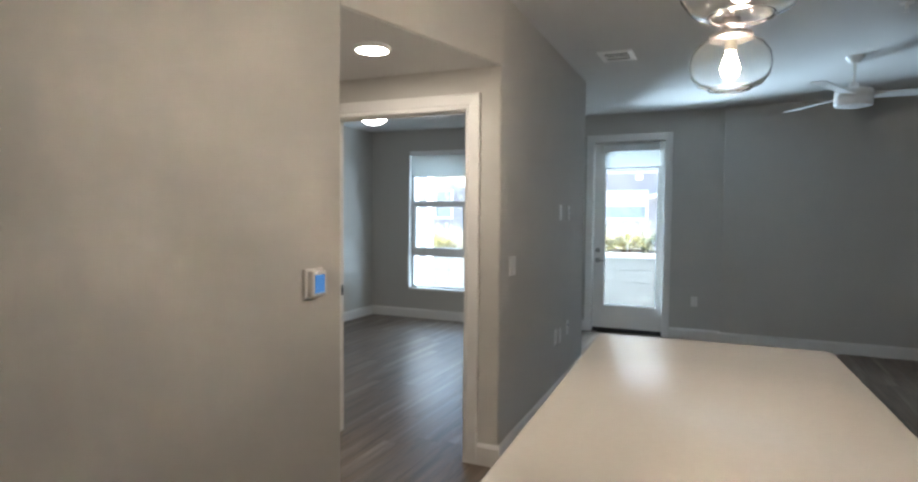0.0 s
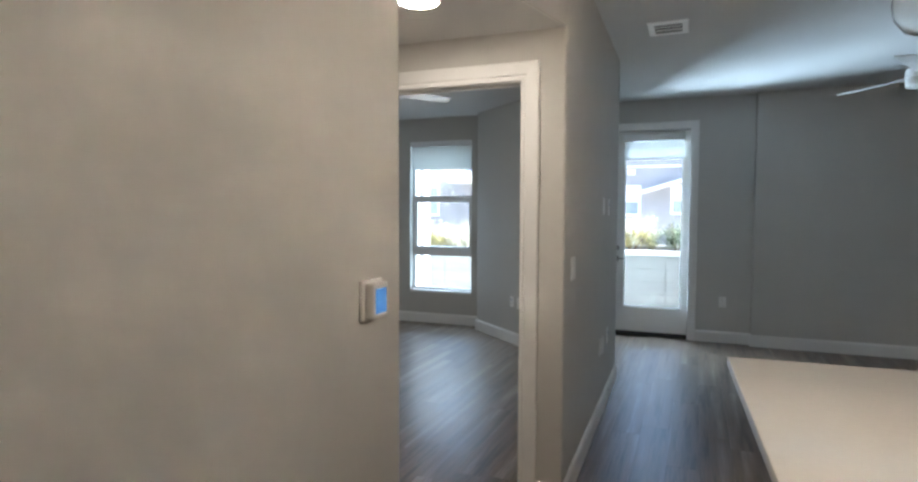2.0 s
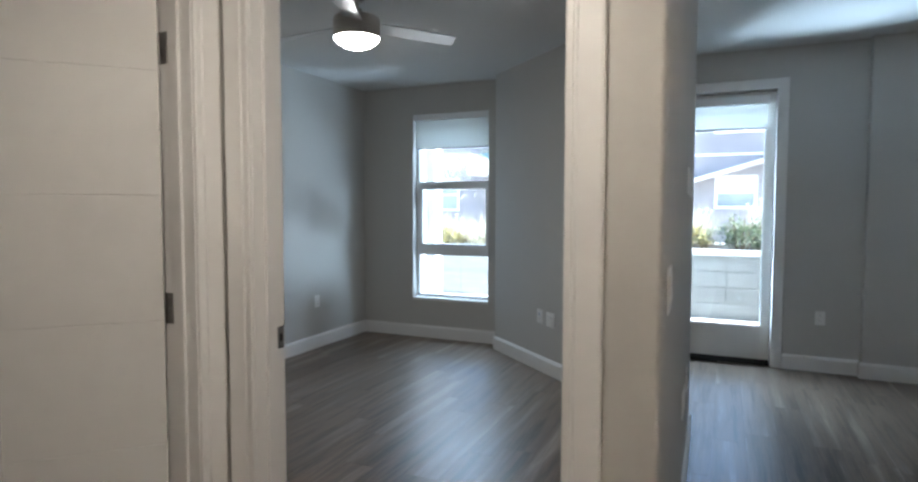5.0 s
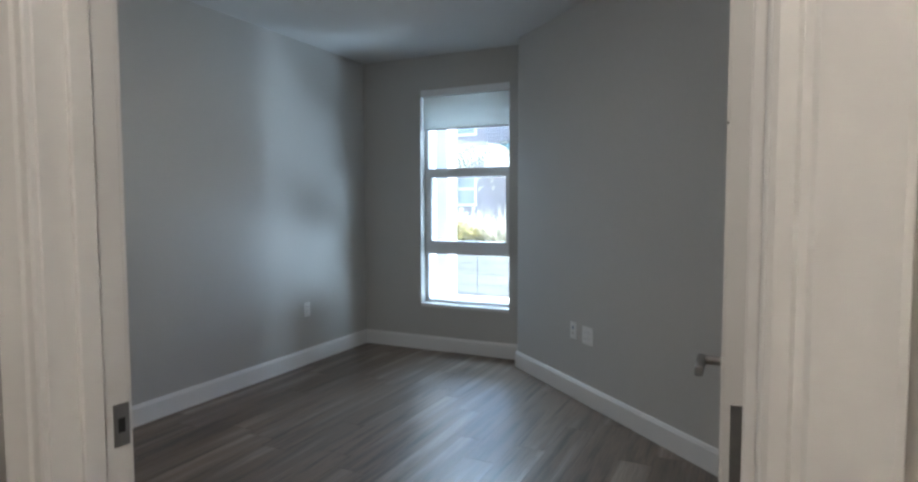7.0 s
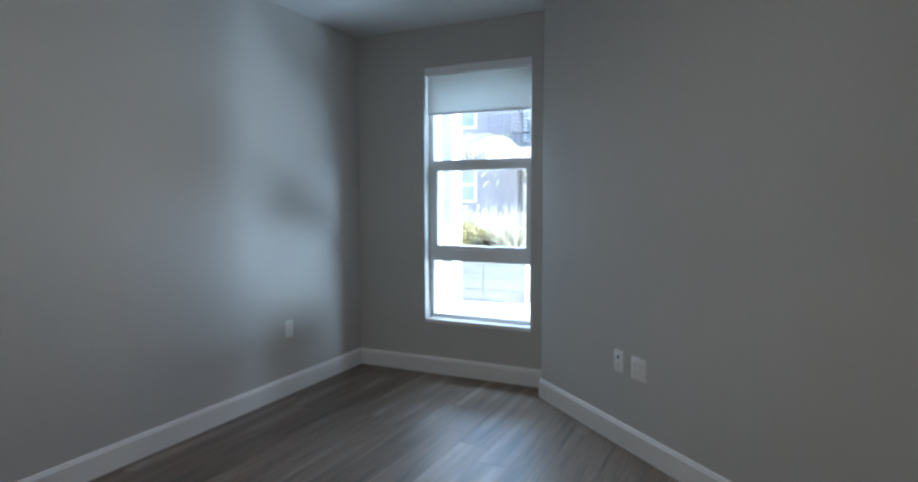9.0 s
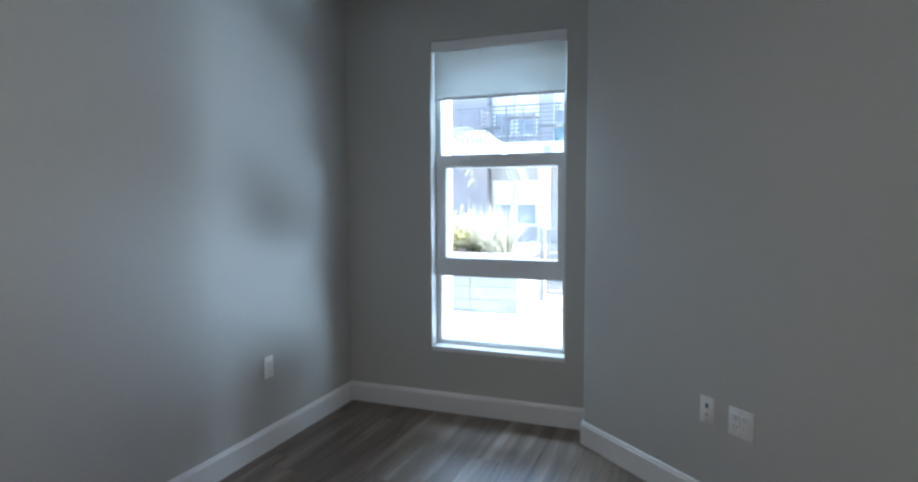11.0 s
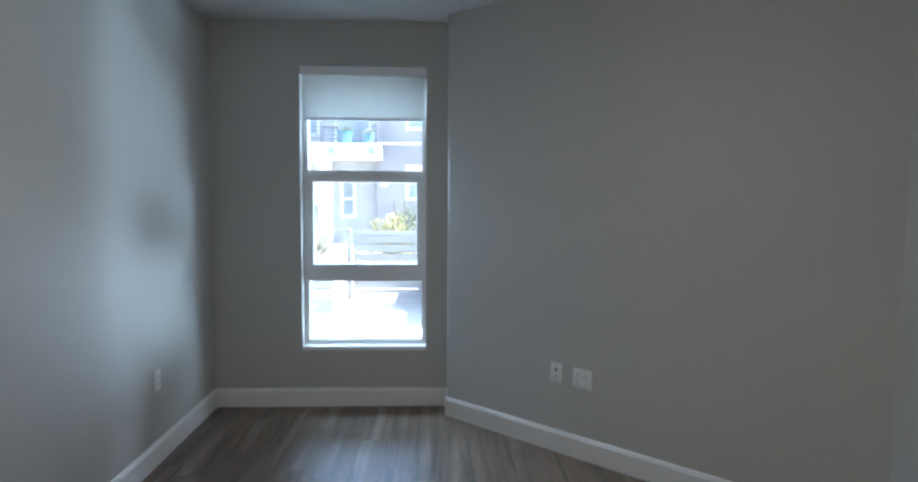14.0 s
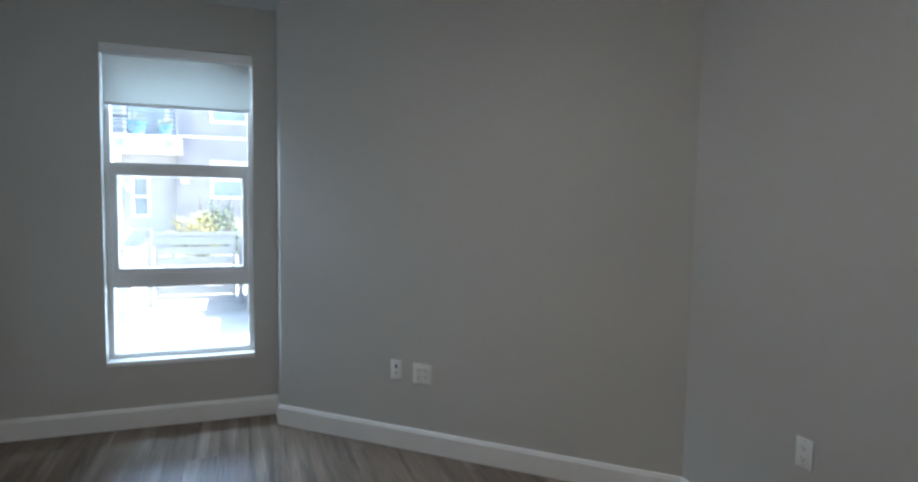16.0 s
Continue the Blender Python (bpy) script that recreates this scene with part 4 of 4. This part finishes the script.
def quad_leaf(bm, base, way, length, width, droop):
    """A bent two-quad leaf."""
    way = Vector(way).normalized()
    side = way.cross(Vector((0, 0, 1)))
    if side.length < 1e-3:
        side = Vector((1, 0, 0))
    side = side.normalized() * width / 2
    base = Vector(base)
    mid = base + way * length * 0.55
    tip = base + way * length - Vector((0, 0, droop * length))
    v = [bm.verts.new(c) for c in (base - side * 0.3, base + side * 0.3, mid + side, mid - side, tip)]
    bm.faces.new((v[0], v[1], v[2], v[3]))
    bm.faces.new((v[3], v[2], v[4]))


def shrub(name, at, rx, ry, rz, count, leaf, width, mat, label, flowers=0, seed=1):
    rnd = random.Random(seed)
    t = thing(name, label, "shrub", pose(*at))
    st = bmesh.new()
    tips = []
    for i in range(14):
        a, e = rnd.uniform(0, 6.283), rnd.uniform(0.25, 1.0)
        tip = (rx * 0.75 * math.cos(a) * e, ry * 0.75 * math.sin(a) * e, rz * rnd.uniform(0.55, 0.95))
        tips.append(tip)
        rod(st, (0.03 * math.cos(a), 0.03 * math.sin(a), 0), tip, 0.007, 5)
    part("stems", st, BARK, t)
    bm = bmesh.new()
    for i in range(count):
        a, u = rnd.uniform(0, 6.283), rnd.uniform(-0.1, 1)
        lump = 0.78 + 0.22 * math.sin(3 * a + seed) * math.cos(4 * u + seed)
        r = rnd.uniform(0.45, 1.0) ** 0.5 * lump
        c = math.sqrt(max(0.0, 1 - u * u))
        p = (rx * r * c * math.cos(a), ry * r * c * math.sin(a), max(0.0, rz * (0.25 + 0.75 * u * r)))
        way = Vector((math.cos(a) + rnd.uniform(-0.7, 0.7), math.sin(a) + rnd.uniform(-0.7, 0.7), rnd.uniform(-0.2, 1.1)))
        quad_leaf(bm, p, way, leaf * rnd.uniform(0.6, 1.3), width * rnd.uniform(0.7, 1.2), rnd.uniform(0, 0.35))
    part("leaves", bm, mat, t)
    if flowers:
        fb_ = bmesh.new()
        for i in range(flowers):
            a, e = rnd.uniform(0, 6.283), rnd.uniform(0.1, 1)
            bx, by, bz = rx * e * math.cos(a), ry * e * math.sin(a), rz * rnd.uniform(0.95, 1.35)
            rod(fb_, (bx * 0.6, by * 0.6, rz * 0.3), (bx, by, bz), 0.003, 4)
            for k in range(7):
                w = Vector((rnd.uniform(-1, 1), rnd.uniform(-1, 1), rnd.uniform(-0.2, 1)))
                quad_leaf(fb_, (bx, by, bz), w, 0.035, 0.02, 0.0)
        part("flowers", fb_, PETAL, t, "small white flower heads")
    return t


def grass_clump(at, spread, height, count, label, seed, mat=None):
    rnd = random.Random(seed)
    t = thing("ornamental_grass", label, "grass", pose(*at))
    bm = bmesh.new()
    for i in range(count):
        a, lean = rnd.uniform(0, 6.283), rnd.uniform(0.05, 1.0)
        h = height * rnd.uniform(0.6, 1.1)
        w = rnd.uniform(0.006, 0.012)
        out = Vector((math.cos(a), math.sin(a), 0))
        sd = Vector((-math.sin(a), math.cos(a), 0)) * w
        last = None
        for k in range(5):
            f = k / 4
            c = out * (0.04 + spread * lean * f ** 1.6) + Vector((0, 0, h * (f - 0.45 * lean * f ** 3)))
            ww = sd * (1 - 0.9 * f)
            pair = (bm.verts.new(c - ww), bm.verts.new(c + ww))
            if last:
                bm.faces.new((last[0], last[1], pair[1], pair[0]))
            last = pair
    part("blades", bm, mat or LEAF_GRASS, t)
    return t


P1, P2, P3 = 0.73, 0.57, 0.57
shrub("shrub", (-5.15, 10.75, P2), 0.60, 0.42, 0.50, 1900, 0.085, 0.03, LEAF_YELLOW, "yellow-green shrub spilling over the planter", 26, 3)
shrub("shrub", (-5.9, 11.3, P2), 0.45, 0.5, 0.60, 900, 0.09, 0.035, LEAF_GREEN, "dark green shrub in the planter", 12, 4)
for i, (gx, gy, sp, hh) in enumerate(((-4.45, 10.75, 0.50, 0.62), (-4.75, 11.05, 0.55, 0.70), (-4.4, 11.3, 0.55, 0.72), (-5.0, 11.5, 0.5, 0.78), (-5.45, 11.6, 0.5, 0.80), (-4.7, 11.7, 0.5, 0.75), (-5.6, 10.9, 0.45, 0.55))):
    grass_clump((gx, gy, P2), sp, hh, 190, "tall pale ornamental grass in the planter", 70 + i)
spiky = thing("yucca", "spiky plant with long pale blades at the planter end", "yucca", pose(-4.25, 10.75, P2))
rnd = random.Random(31)
for i in range(46):
    a, lean, ln = rnd.uniform(0, 6.283), rnd.uniform(0.15, 1.0), rnd.uniform(0.5, 0.85)
    bl = bmesh.new()
    last = None
    for k in range(6):
        f = k / 5
        c = Vector((math.cos(a), math.sin(a), 0)) * (0.03 + ln * lean * f) + Vector((0, 0, ln * (1 - 0.55 * lean) * f - 0.22 * lean * f ** 3))
        w = Vector((-math.sin(a), math.cos(a), 0)) * 0.015 * (1 - f) ** 0.6
        pair = (bl.verts.new(c - w), bl.verts.new(c + Vector((0, 0, -0.004))), bl.verts.new(c + w))
        if last:
            bl.faces.new((last[0], last[1], pair[1], pair[0]))
            bl.faces.new((last[1], last[2], pair[2], pair[1]))
        last = pair
    part("blade", bl, LEAF_GRASS, spiky)
grass_clump((-2.63, 11.0, P3), 0.5, 0.8, 200, "tall pale ornamental grass beside the gate", 8)
for i, (x, y, m, l, n) in enumerate(((-1.9, 10.2, LEAF_GRASS, "pale flowering shrub behind the planter wall", 50), (-0.42, 10.1, LEAF_GREEN, "green leafy shrub behind the planter wall", 0), (0.3, 10.3, LEAF_GRASS, "pale flowering shrub behind the planter wall", 50), (-1.2, 10.7, LEAF_YELLOW, "pale flowering shrub in the planter", 40), (0.0, 10.8, LEAF_GRASS, "pale flowering shrub in the planter", 40), (-2.1, 10.8, LEAF_GRASS, "pale flowering shrub in the planter", 30), (1.1, 10.5, LEAF_GRASS, "pale flowering shrub in the planter", 20))):
    shrub("shrub", (x, y, P1), 0.5, 0.42, 0.47 + 0.08 * (i % 3), 1100, 0.08, 0.03, m, l, n, 20 + i)
for i, x in enumerate((-1.6, -0.9, -0.2, 0.5)):
    grass_clump((x, 10.9, P1), 0.4, 0.75, 150, "tall pale ornamental grass behind the shrubs", 40 + i)
for i, (x, y, r, h) in enumerate(((-3.5, 13.4, 0.55, 1.36), (-3.2, 14.2, 0.6, 1.60), (-2.1, 13.5, 0.5, 1.5))):
    shrub("shrub", (x, y, GZ), r, r, h, 1700, 0.09, 0.035, LEAF_YELLOW if i == 0 else LEAF_GREEN, "leafy garden shrub beyond the gate", 0, 60 + i)

# palm whose fronds arch into the window view
palm = thing("palm", "palm with long arching fronds beside the planter", "palm", pose(-6.15, 12.0, GZ))
part("trunk", lathe([(0.0, 0.0), (0.14, 0.0), (0.11, 0.5), (0.12, 0.55), (0.10, 1.1), (0.11, 1.15), (0.09, 1.75), (0.05, 1.85), (0.0, 1.85)], 14), BARK, palm)
rnd = random.Random(9)
for k in range(11):
    a = 2 * math.pi * k / 11 + rnd.uniform(-0.15, 0.15)
    out = Vector((math.cos(a), math.sin(a), 0))
    side = Vector((-math.sin(a), math.cos(a), 0))
    fr = bmesh.new()
    reach, rise = rnd.uniform(1.7, 2.2), rnd.uniform(0.8, 1.25)
    pts = []
    for i in range(15):
        f = i / 14
        pts.append(out * reach * f + Vector((0, 0, 1.8 + rise * math.sin(f * 2.3) * 0.9 - 0.9 * f ** 3)))
    for i in range(14):
        rod(fr, pts[i], pts[i + 1], 0.010 * (1 - 0.8 * i / 14), 5)
        if i > 1:
            for sgn in (-1, 1):
                for h in (0.0, 0.5):
                    base = pts[i].lerp(pts[i + 1], h)
                    quad_leaf(fr, base, side * sgn + out * 0.7 - Vector((0, 0, 0.25)), 0.42 * math.sin(math.pi * (0.15 + 0.8 * i / 14)) + 0.08, 0.028, 0.35)
    part("frond", fr, LEAF_PALM, palm)

# white post and slatted gate
post = thing("patio_column", "square white stucco column at the patio edge", "column", pose(-4.47, 9.02, GZ))
part("shaft", boxes((-0.125, 0.125, -0.125, 0.125, 0.10, 3.1), bevel=0.006), STUCCO_COLUMN, post)
part("plinth", boxes((-0.15, 0.15, -0.15, 0.15, 0, 0.10), bevel=0.006), STUCCO_PALE, post)

gate = thing("patio_gate", "grey metal gate with horizontal slats", "gate", pose(-3.93, 11.42, GZ))
for px in (0.0, 1.10):
    part("post", boxes((px - 0.03, px + 0.03, -0.03, 0.03, 0, 1.02), bevel=0.004), GATEMETAL, gate)
part("gate_frame", sweep([(0.06, 0.09), (1.04, 0.09), (1.04, 0.98), (0.06, 0.98)], [(0, -0.02), (0.05, -0.02), (0.05, 0.02), (0, 0.02)], lambda u, v, w: (u, w, v), closed=True), GATEMETAL, gate)
for i in range(6):
    zz = 0.155 + i * 0.132
    part("slat", boxes((0.11, 0.99, -0.010, 0.010, zz, zz + 0.108), bevel=0.002), GATEMETAL, gate)
part("latch", boxes((0.50, 0.66, -0.045, -0.011, 0.60, 0.64), bevel=0.004), STEEL, gate, "steel gate latch")

# apartment building across the court
FY = 19.0
bld = thing("apartment_building", "mauve and pale stucco apartment building across the court", "building")


def far_wall(xa, xb, za, zb, y, mat, label, holes=()):
    """A stretch of facade with window openings cut through it (holes: x0, x1, z0, z1)."""
    bm = bmesh.new()
    xs = sorted({xa, xb, *[c for h in holes for c in h[:2]]})
    zs = sorted({za, zb, *[c for h in holes for c in h[2:]]})
    for a, b in zip(xs, xs[1:]):
        for c, d in zip(zs, zs[1:]):
            if not any(h[0] <= a and b <= h[1] and h[2] <= c and d <= h[3] for h in holes):
                box(bm, a, b, y, y + 0.3, c, d)
    return part("wall", bm, mat, bld, label)


def far_window(xa, xb, za, zb, y, split=True, drawn=False):
    w = new("window")
    w.parent = bld
    t = 0.07
    part("frame", sweep([(xa, za), (xb, za), (xb, zb), (xa, zb)], [(0, 0), (t, 0), (t, 0.12), (0, 0.12)], lambda u, v, k: (u, y - 0.03 + k, v), closed=True), FARWHITE, w)
    part("pane", boxes((xa + t, xb - t, y + 0.08, y + 0.09, za + t, zb - t)), FARGLASS, w, "dark window glass")
    if split:
        m = (za + zb) / 2
        part("rail", boxes((xa + t, xb - t, y + 0.02, y + 0.085, m - 0.03, m + 0.03)), FARWHITE, w)
    if drawn:
        part("shade", boxes((xa + t, xb - t, y + 0.06, y + 0.075, (za + zb) / 2 + 0.03, zb - t)), FARWHITE, w, "white drawn shade")
    return w


TALL = 4.75
win_l = [(-9.2, -8.45, 1.25, 2.3), (-9.2, -8.45, 3.4, 4.7)]
far_wall(-14.0, -7.2, GZ, TALL, FY, STUCCO_GREY, "mauve grey stucco wall", win_l)
win_m = [(-7.14, -6.55, 0.55, 1.80), (-6.50, -5.85, 0.55, 1.80), (-5.30, -4.88, 0.80, 1.82), (-7.14, -6.55, 3.0, 4.3), (-6.50, -5.85, 3.0, 4.3), (-5.45, -4.45, 2.75, 4.6)]
far_wall(-7.2, -4.27, GZ, TALL, FY + 0.35, STUCCO_PALE, "pale stucco wall behind the balcony", win_m)
win_r = [(-3.50, -1.76, 1.28, 2.22), (-0.90, 0.14, 1.34, 2.22), (-3.50, -2.6, 3.15, 4.3), (-0.95, 0.35, 3.35, 4.6), (2.4, 3.7, 1.3, 2.4), (2.4, 3.7, 3.35, 4.6)]
far_wall(-4.27, 9.0, GZ, TALL, FY, STUCCO_GREY, "mauve grey stucco wall", win_r)
for h in win_l + win_r:
    far_window(*h, FY, drawn=h[0] > -4 and h[3] < 3)
for h in win_m:
    far_window(*h, FY + 0.35, drawn=h[0] < -5.5 or h[3] > 4.5)
part("string_course", boxes((-4.24, 9.0, FY - 0.04, FY - 0.001, 2.76, 2.82)), FARWHITE, bld, "white band across the wall")
part("string_course", boxes((-14.0, -7.75, FY - 0.04, FY - 0.001, 2.76, 2.82)), FARWHITE, bld, "white band across the wall")
part("pilaster", boxes((-5.84, -5.50, FY + 0.25, FY + 0.349, GZ, 2.32), bevel=0.008), FARWHITE, bld, "white pilaster between the windows")
part("wall_light", boxes((-4.16, -3.98, FY - 0.10, FY - 0.001, 1.64, 1.80), bevel=0.01), FARWHITE, bld, "white box wall light")
part("wall_light", boxes((-2.15, -1.93, FY - 0.12, FY - 0.001, 2.54, 2.71), bevel=0.01), FARWHITE, bld, "white box wall light")
part("roof", boxes((-14.2, 9.2, FY - 0.25, FY + 6, TALL, TALL + 0.3)), FARWHITE, bld)
part("side_wall", boxes((-14.0, 9.0, FY + 0.7, FY + 6, GZ, TALL)), STUCCO_GREY, bld)
balc = part("balcony", boxes((-7.7, -4.12, FY - 1.15, FY + 0.34, 2.33, 2.70), bevel=0.01), STUCCO_WHITE, bld, "white balcony slab with a dark rail")
rl = bmesh.new()
for i in range(9):
    px = -7.65 + i * 0.4375
    rod(rl, (px, FY - 1.10, 2.70), (px, FY - 1.10, 3.62), 0.016, 6)
for i in range(9):
    rod(rl, (-7.65, FY - 1.10, 2.80 + i * 0.1), (-4.15, FY - 1.10, 2.80 + i * 0.1), 0.013 if i < 8 else 0.022, 6)
part("railing", rl, RAILMETAL, balc, "dark metal railing with thin bars")
for px in (-5.29, -4.30):
    part("scupper", boxes((px - 0.09, px + 0.09, FY - 1.16, FY - 1.149, 2.42, 2.60)), FARGLASS, balc, "dark drain opening")
# lean-to porch roof with a white sloping edge
porch = bmesh.new()
for (xa, za), (xb, zb) in (((-1.7, 1.96), (0.85, 2.72)), ((0.85, 2.72), (3.4, 1.96))):
    d = Vector((xb - xa, 0, zb - za))
    up = Vector((-d.z, 0, d.x)).normalized() * 0.09
    q = [Vector((xa, 0, za)), Vector((xb, 0, zb)), Vector((xb, 0, zb)) + up, Vector((xa, 0, za)) + up]
    fr_ = [porch.verts.new((v.x, FY - 0.5, v.z)) for v in q]
    bk_ = [porch.verts.new((v.x, FY - 0.001, v.z)) for v in q]
    for i in range(4):
        porch.faces.new((fr_[i], fr_[(i + 1) % 4], bk_[(i + 1) % 4], bk_[i]))
    porch.faces.new(fr_[::-1])
    porch.faces.new(bk_)
bmesh.ops.recalc_face_normals(porch, faces=porch.faces)
part("porch_roof", porch, FARWHITE, bld, "white gabled porch roof")


def pot(x, y, z, r, h, label):
    p = thing("plant_pot", label, "plant pot", pose(x, y, z))
    part("pot_body", lathe([(0.0, 0.0), (r * 0.7, 0.0), (r, h * 0.9), (r * 1.06, h * 0.9), (r * 1.06, h), (r * 0.92, h), (r * 0.86, h * 0.85), (0.0, h * 0.85)], 20), POTBLUE, p, smooth=40)
    bm = bmesh.new()
    rr = random.Random(int(x * 100))
    for i in range(50):
        w = Vector((rr.uniform(-1, 1), rr.uniform(-1, 1), rr.uniform(0.5, 2)))
        quad_leaf(bm, (rr.uniform(-r, r) * 0.6, rr.uniform(-r, r) * 0.6, h * 0.85), w, rr.uniform(0.15, 0.34), 0.04, 0.3)
    part("foliage", bm, LEAF_PALM, p)


pot(-5.0, FY - 0.75, 2.70, 0.20, 0.34, "blue glazed pot with a leafy plant on the balcony")
pot(-7.25, FY - 0.75, 2.70, 0.17, 0.28, "blue glazed pot with a leafy plant on the balcony")
pot(-4.4, FY - 0.8, 2.70, 0.15, 0.26, "blue glazed pot with a leafy plant on the balcony")
tbl = thing("balcony_table", "small balcony table with four thin legs", "table", pose(-6.1, FY - 0.6, 2.70))
part("tabletop", boxes((-0.45, 0.45, -0.3, 0.3, 0.66, 0.70), bevel=0.004), GATEMETAL, tbl)
for lx in (-0.41, 0.41):
    for ly in (-0.26, 0.26):
        part("leg", boxes((lx - 0.02, lx + 0.02, ly - 0.02, ly + 0.02, 0, 0.66)), GATEMETAL, tbl)

def balcony_chair(x, y, turn):
    c = thing("balcony_chair", "slatted metal chair on the balcony", "chair", pose(x, y, 2.70, 0, 0, turn), group="chairs on the balcony")
    part("seat", boxes((-0.22, 0.22, -0.22, 0.22, 0.42, 0.45), bevel=0.004), RAILMETAL, c)
    for i in range(4):
        part("back_slat", boxes((-0.22, 0.22, 0.20, 0.22, 0.52 + i * 0.1, 0.58 + i * 0.1), bevel=0.003), RAILMETAL, c)
    for lx in (-0.2, 0.2):
        part("leg", boxes((lx - 0.015, lx + 0.015, -0.21, -0.18, 0, 0.42)), RAILMETAL, c)
        part("leg", boxes((lx - 0.015, lx + 0.015, 0.19, 0.22, 0, 0.92)), RAILMETAL, c)


balcony_chair(-6.85, FY - 0.65, 70)
balcony_chair(-5.4, FY - 0.65, -80)

# ---- floor planks ----
PW, PL = 0.178, 1.22
floor = solid("floor", boxes((LEFT_X - 0.1, EAST_X, SOUTH_Y, OUT_Y - 0.02, -0.06, -0.006)), SUBFLOOR, "dark grey-brown wood plank floor", "floor")


def plank_mesh(length):
    bm = bmesh.new()
    c = 0.0007
    lo = [(-PW / 2 + 0.0002, -length / 2 + 0.0002), (PW / 2 - 0.0002, -length / 2 + 0.0002), (PW / 2 - 0.0002, length / 2 - 0.0002), (-PW / 2 + 0.0002, length / 2 - 0.0002)]
    a = [bm.verts.new((x, y, -0.007)) for x, y in lo]
    b = [bm.verts.new((x, y, -c * 0.8)) for x, y in lo]
    d = [bm.verts.new((x - math.copysign(c, x), y - math.copysign(c, y), 0)) for x, y in lo]
    for i in range(4):
        j = (i + 1) % 4
        bm.faces.new((a[i], a[j], b[j], b[i]))
        bm.faces.new((b[i], b[j], d[j], d[i]))
    bm.faces.new(d)
    return bm


full_plank = finish("plank", plank_mesh(PL), PLANK)
rest = bmesh.new()
rnd = random.Random(11)
x = LEFT_X - 0.02
while x < EAST_X - PW / 2:
    xc = x + PW / 2
    y = SOUTH_Y - rnd.uniform(0.05, PL)
    while y < OUT_Y - 0.1:
        yc = y + PL / 2
        y += PL
        if yc + PL / 2 < SOUTH_Y + 0.2 or yc + PL / 2 > OUT_Y + 0.9:
            continue
        if yc + PL / 2 > OUT_Y - 0.03 or yc - PL / 2 < SOUTH_Y:
            ya, yb = max(yc - PL / 2, SOUTH_Y), min(yc + PL / 2, OUT_Y - 0.03)
            if yb - ya < 0.03:
                continue
            me, yc = finish("plank", plank_mesh(yb - ya), PLANK), (ya + yb) / 2
        else:
            me = full_plank
        seen_part = (xc < -0.85 and yc > 1.6) or (-1.1 < xc < 2.6 and yc > 1.2)
        if seen_part:
            pl = new("plank", me)
            pl.parent = floor
            pl.location = (xc, yc, 0)
        else:
            n0 = len(rest.verts)
            rest.from_mesh(me)
            rest.verts.ensure_lookup_table()
            for v in rest.verts[n0:]:
                v.co.x += xc
                v.co.y += yc
    x += PW
tagged(part("planks", rest, PLANK, floor), kind="stuff")
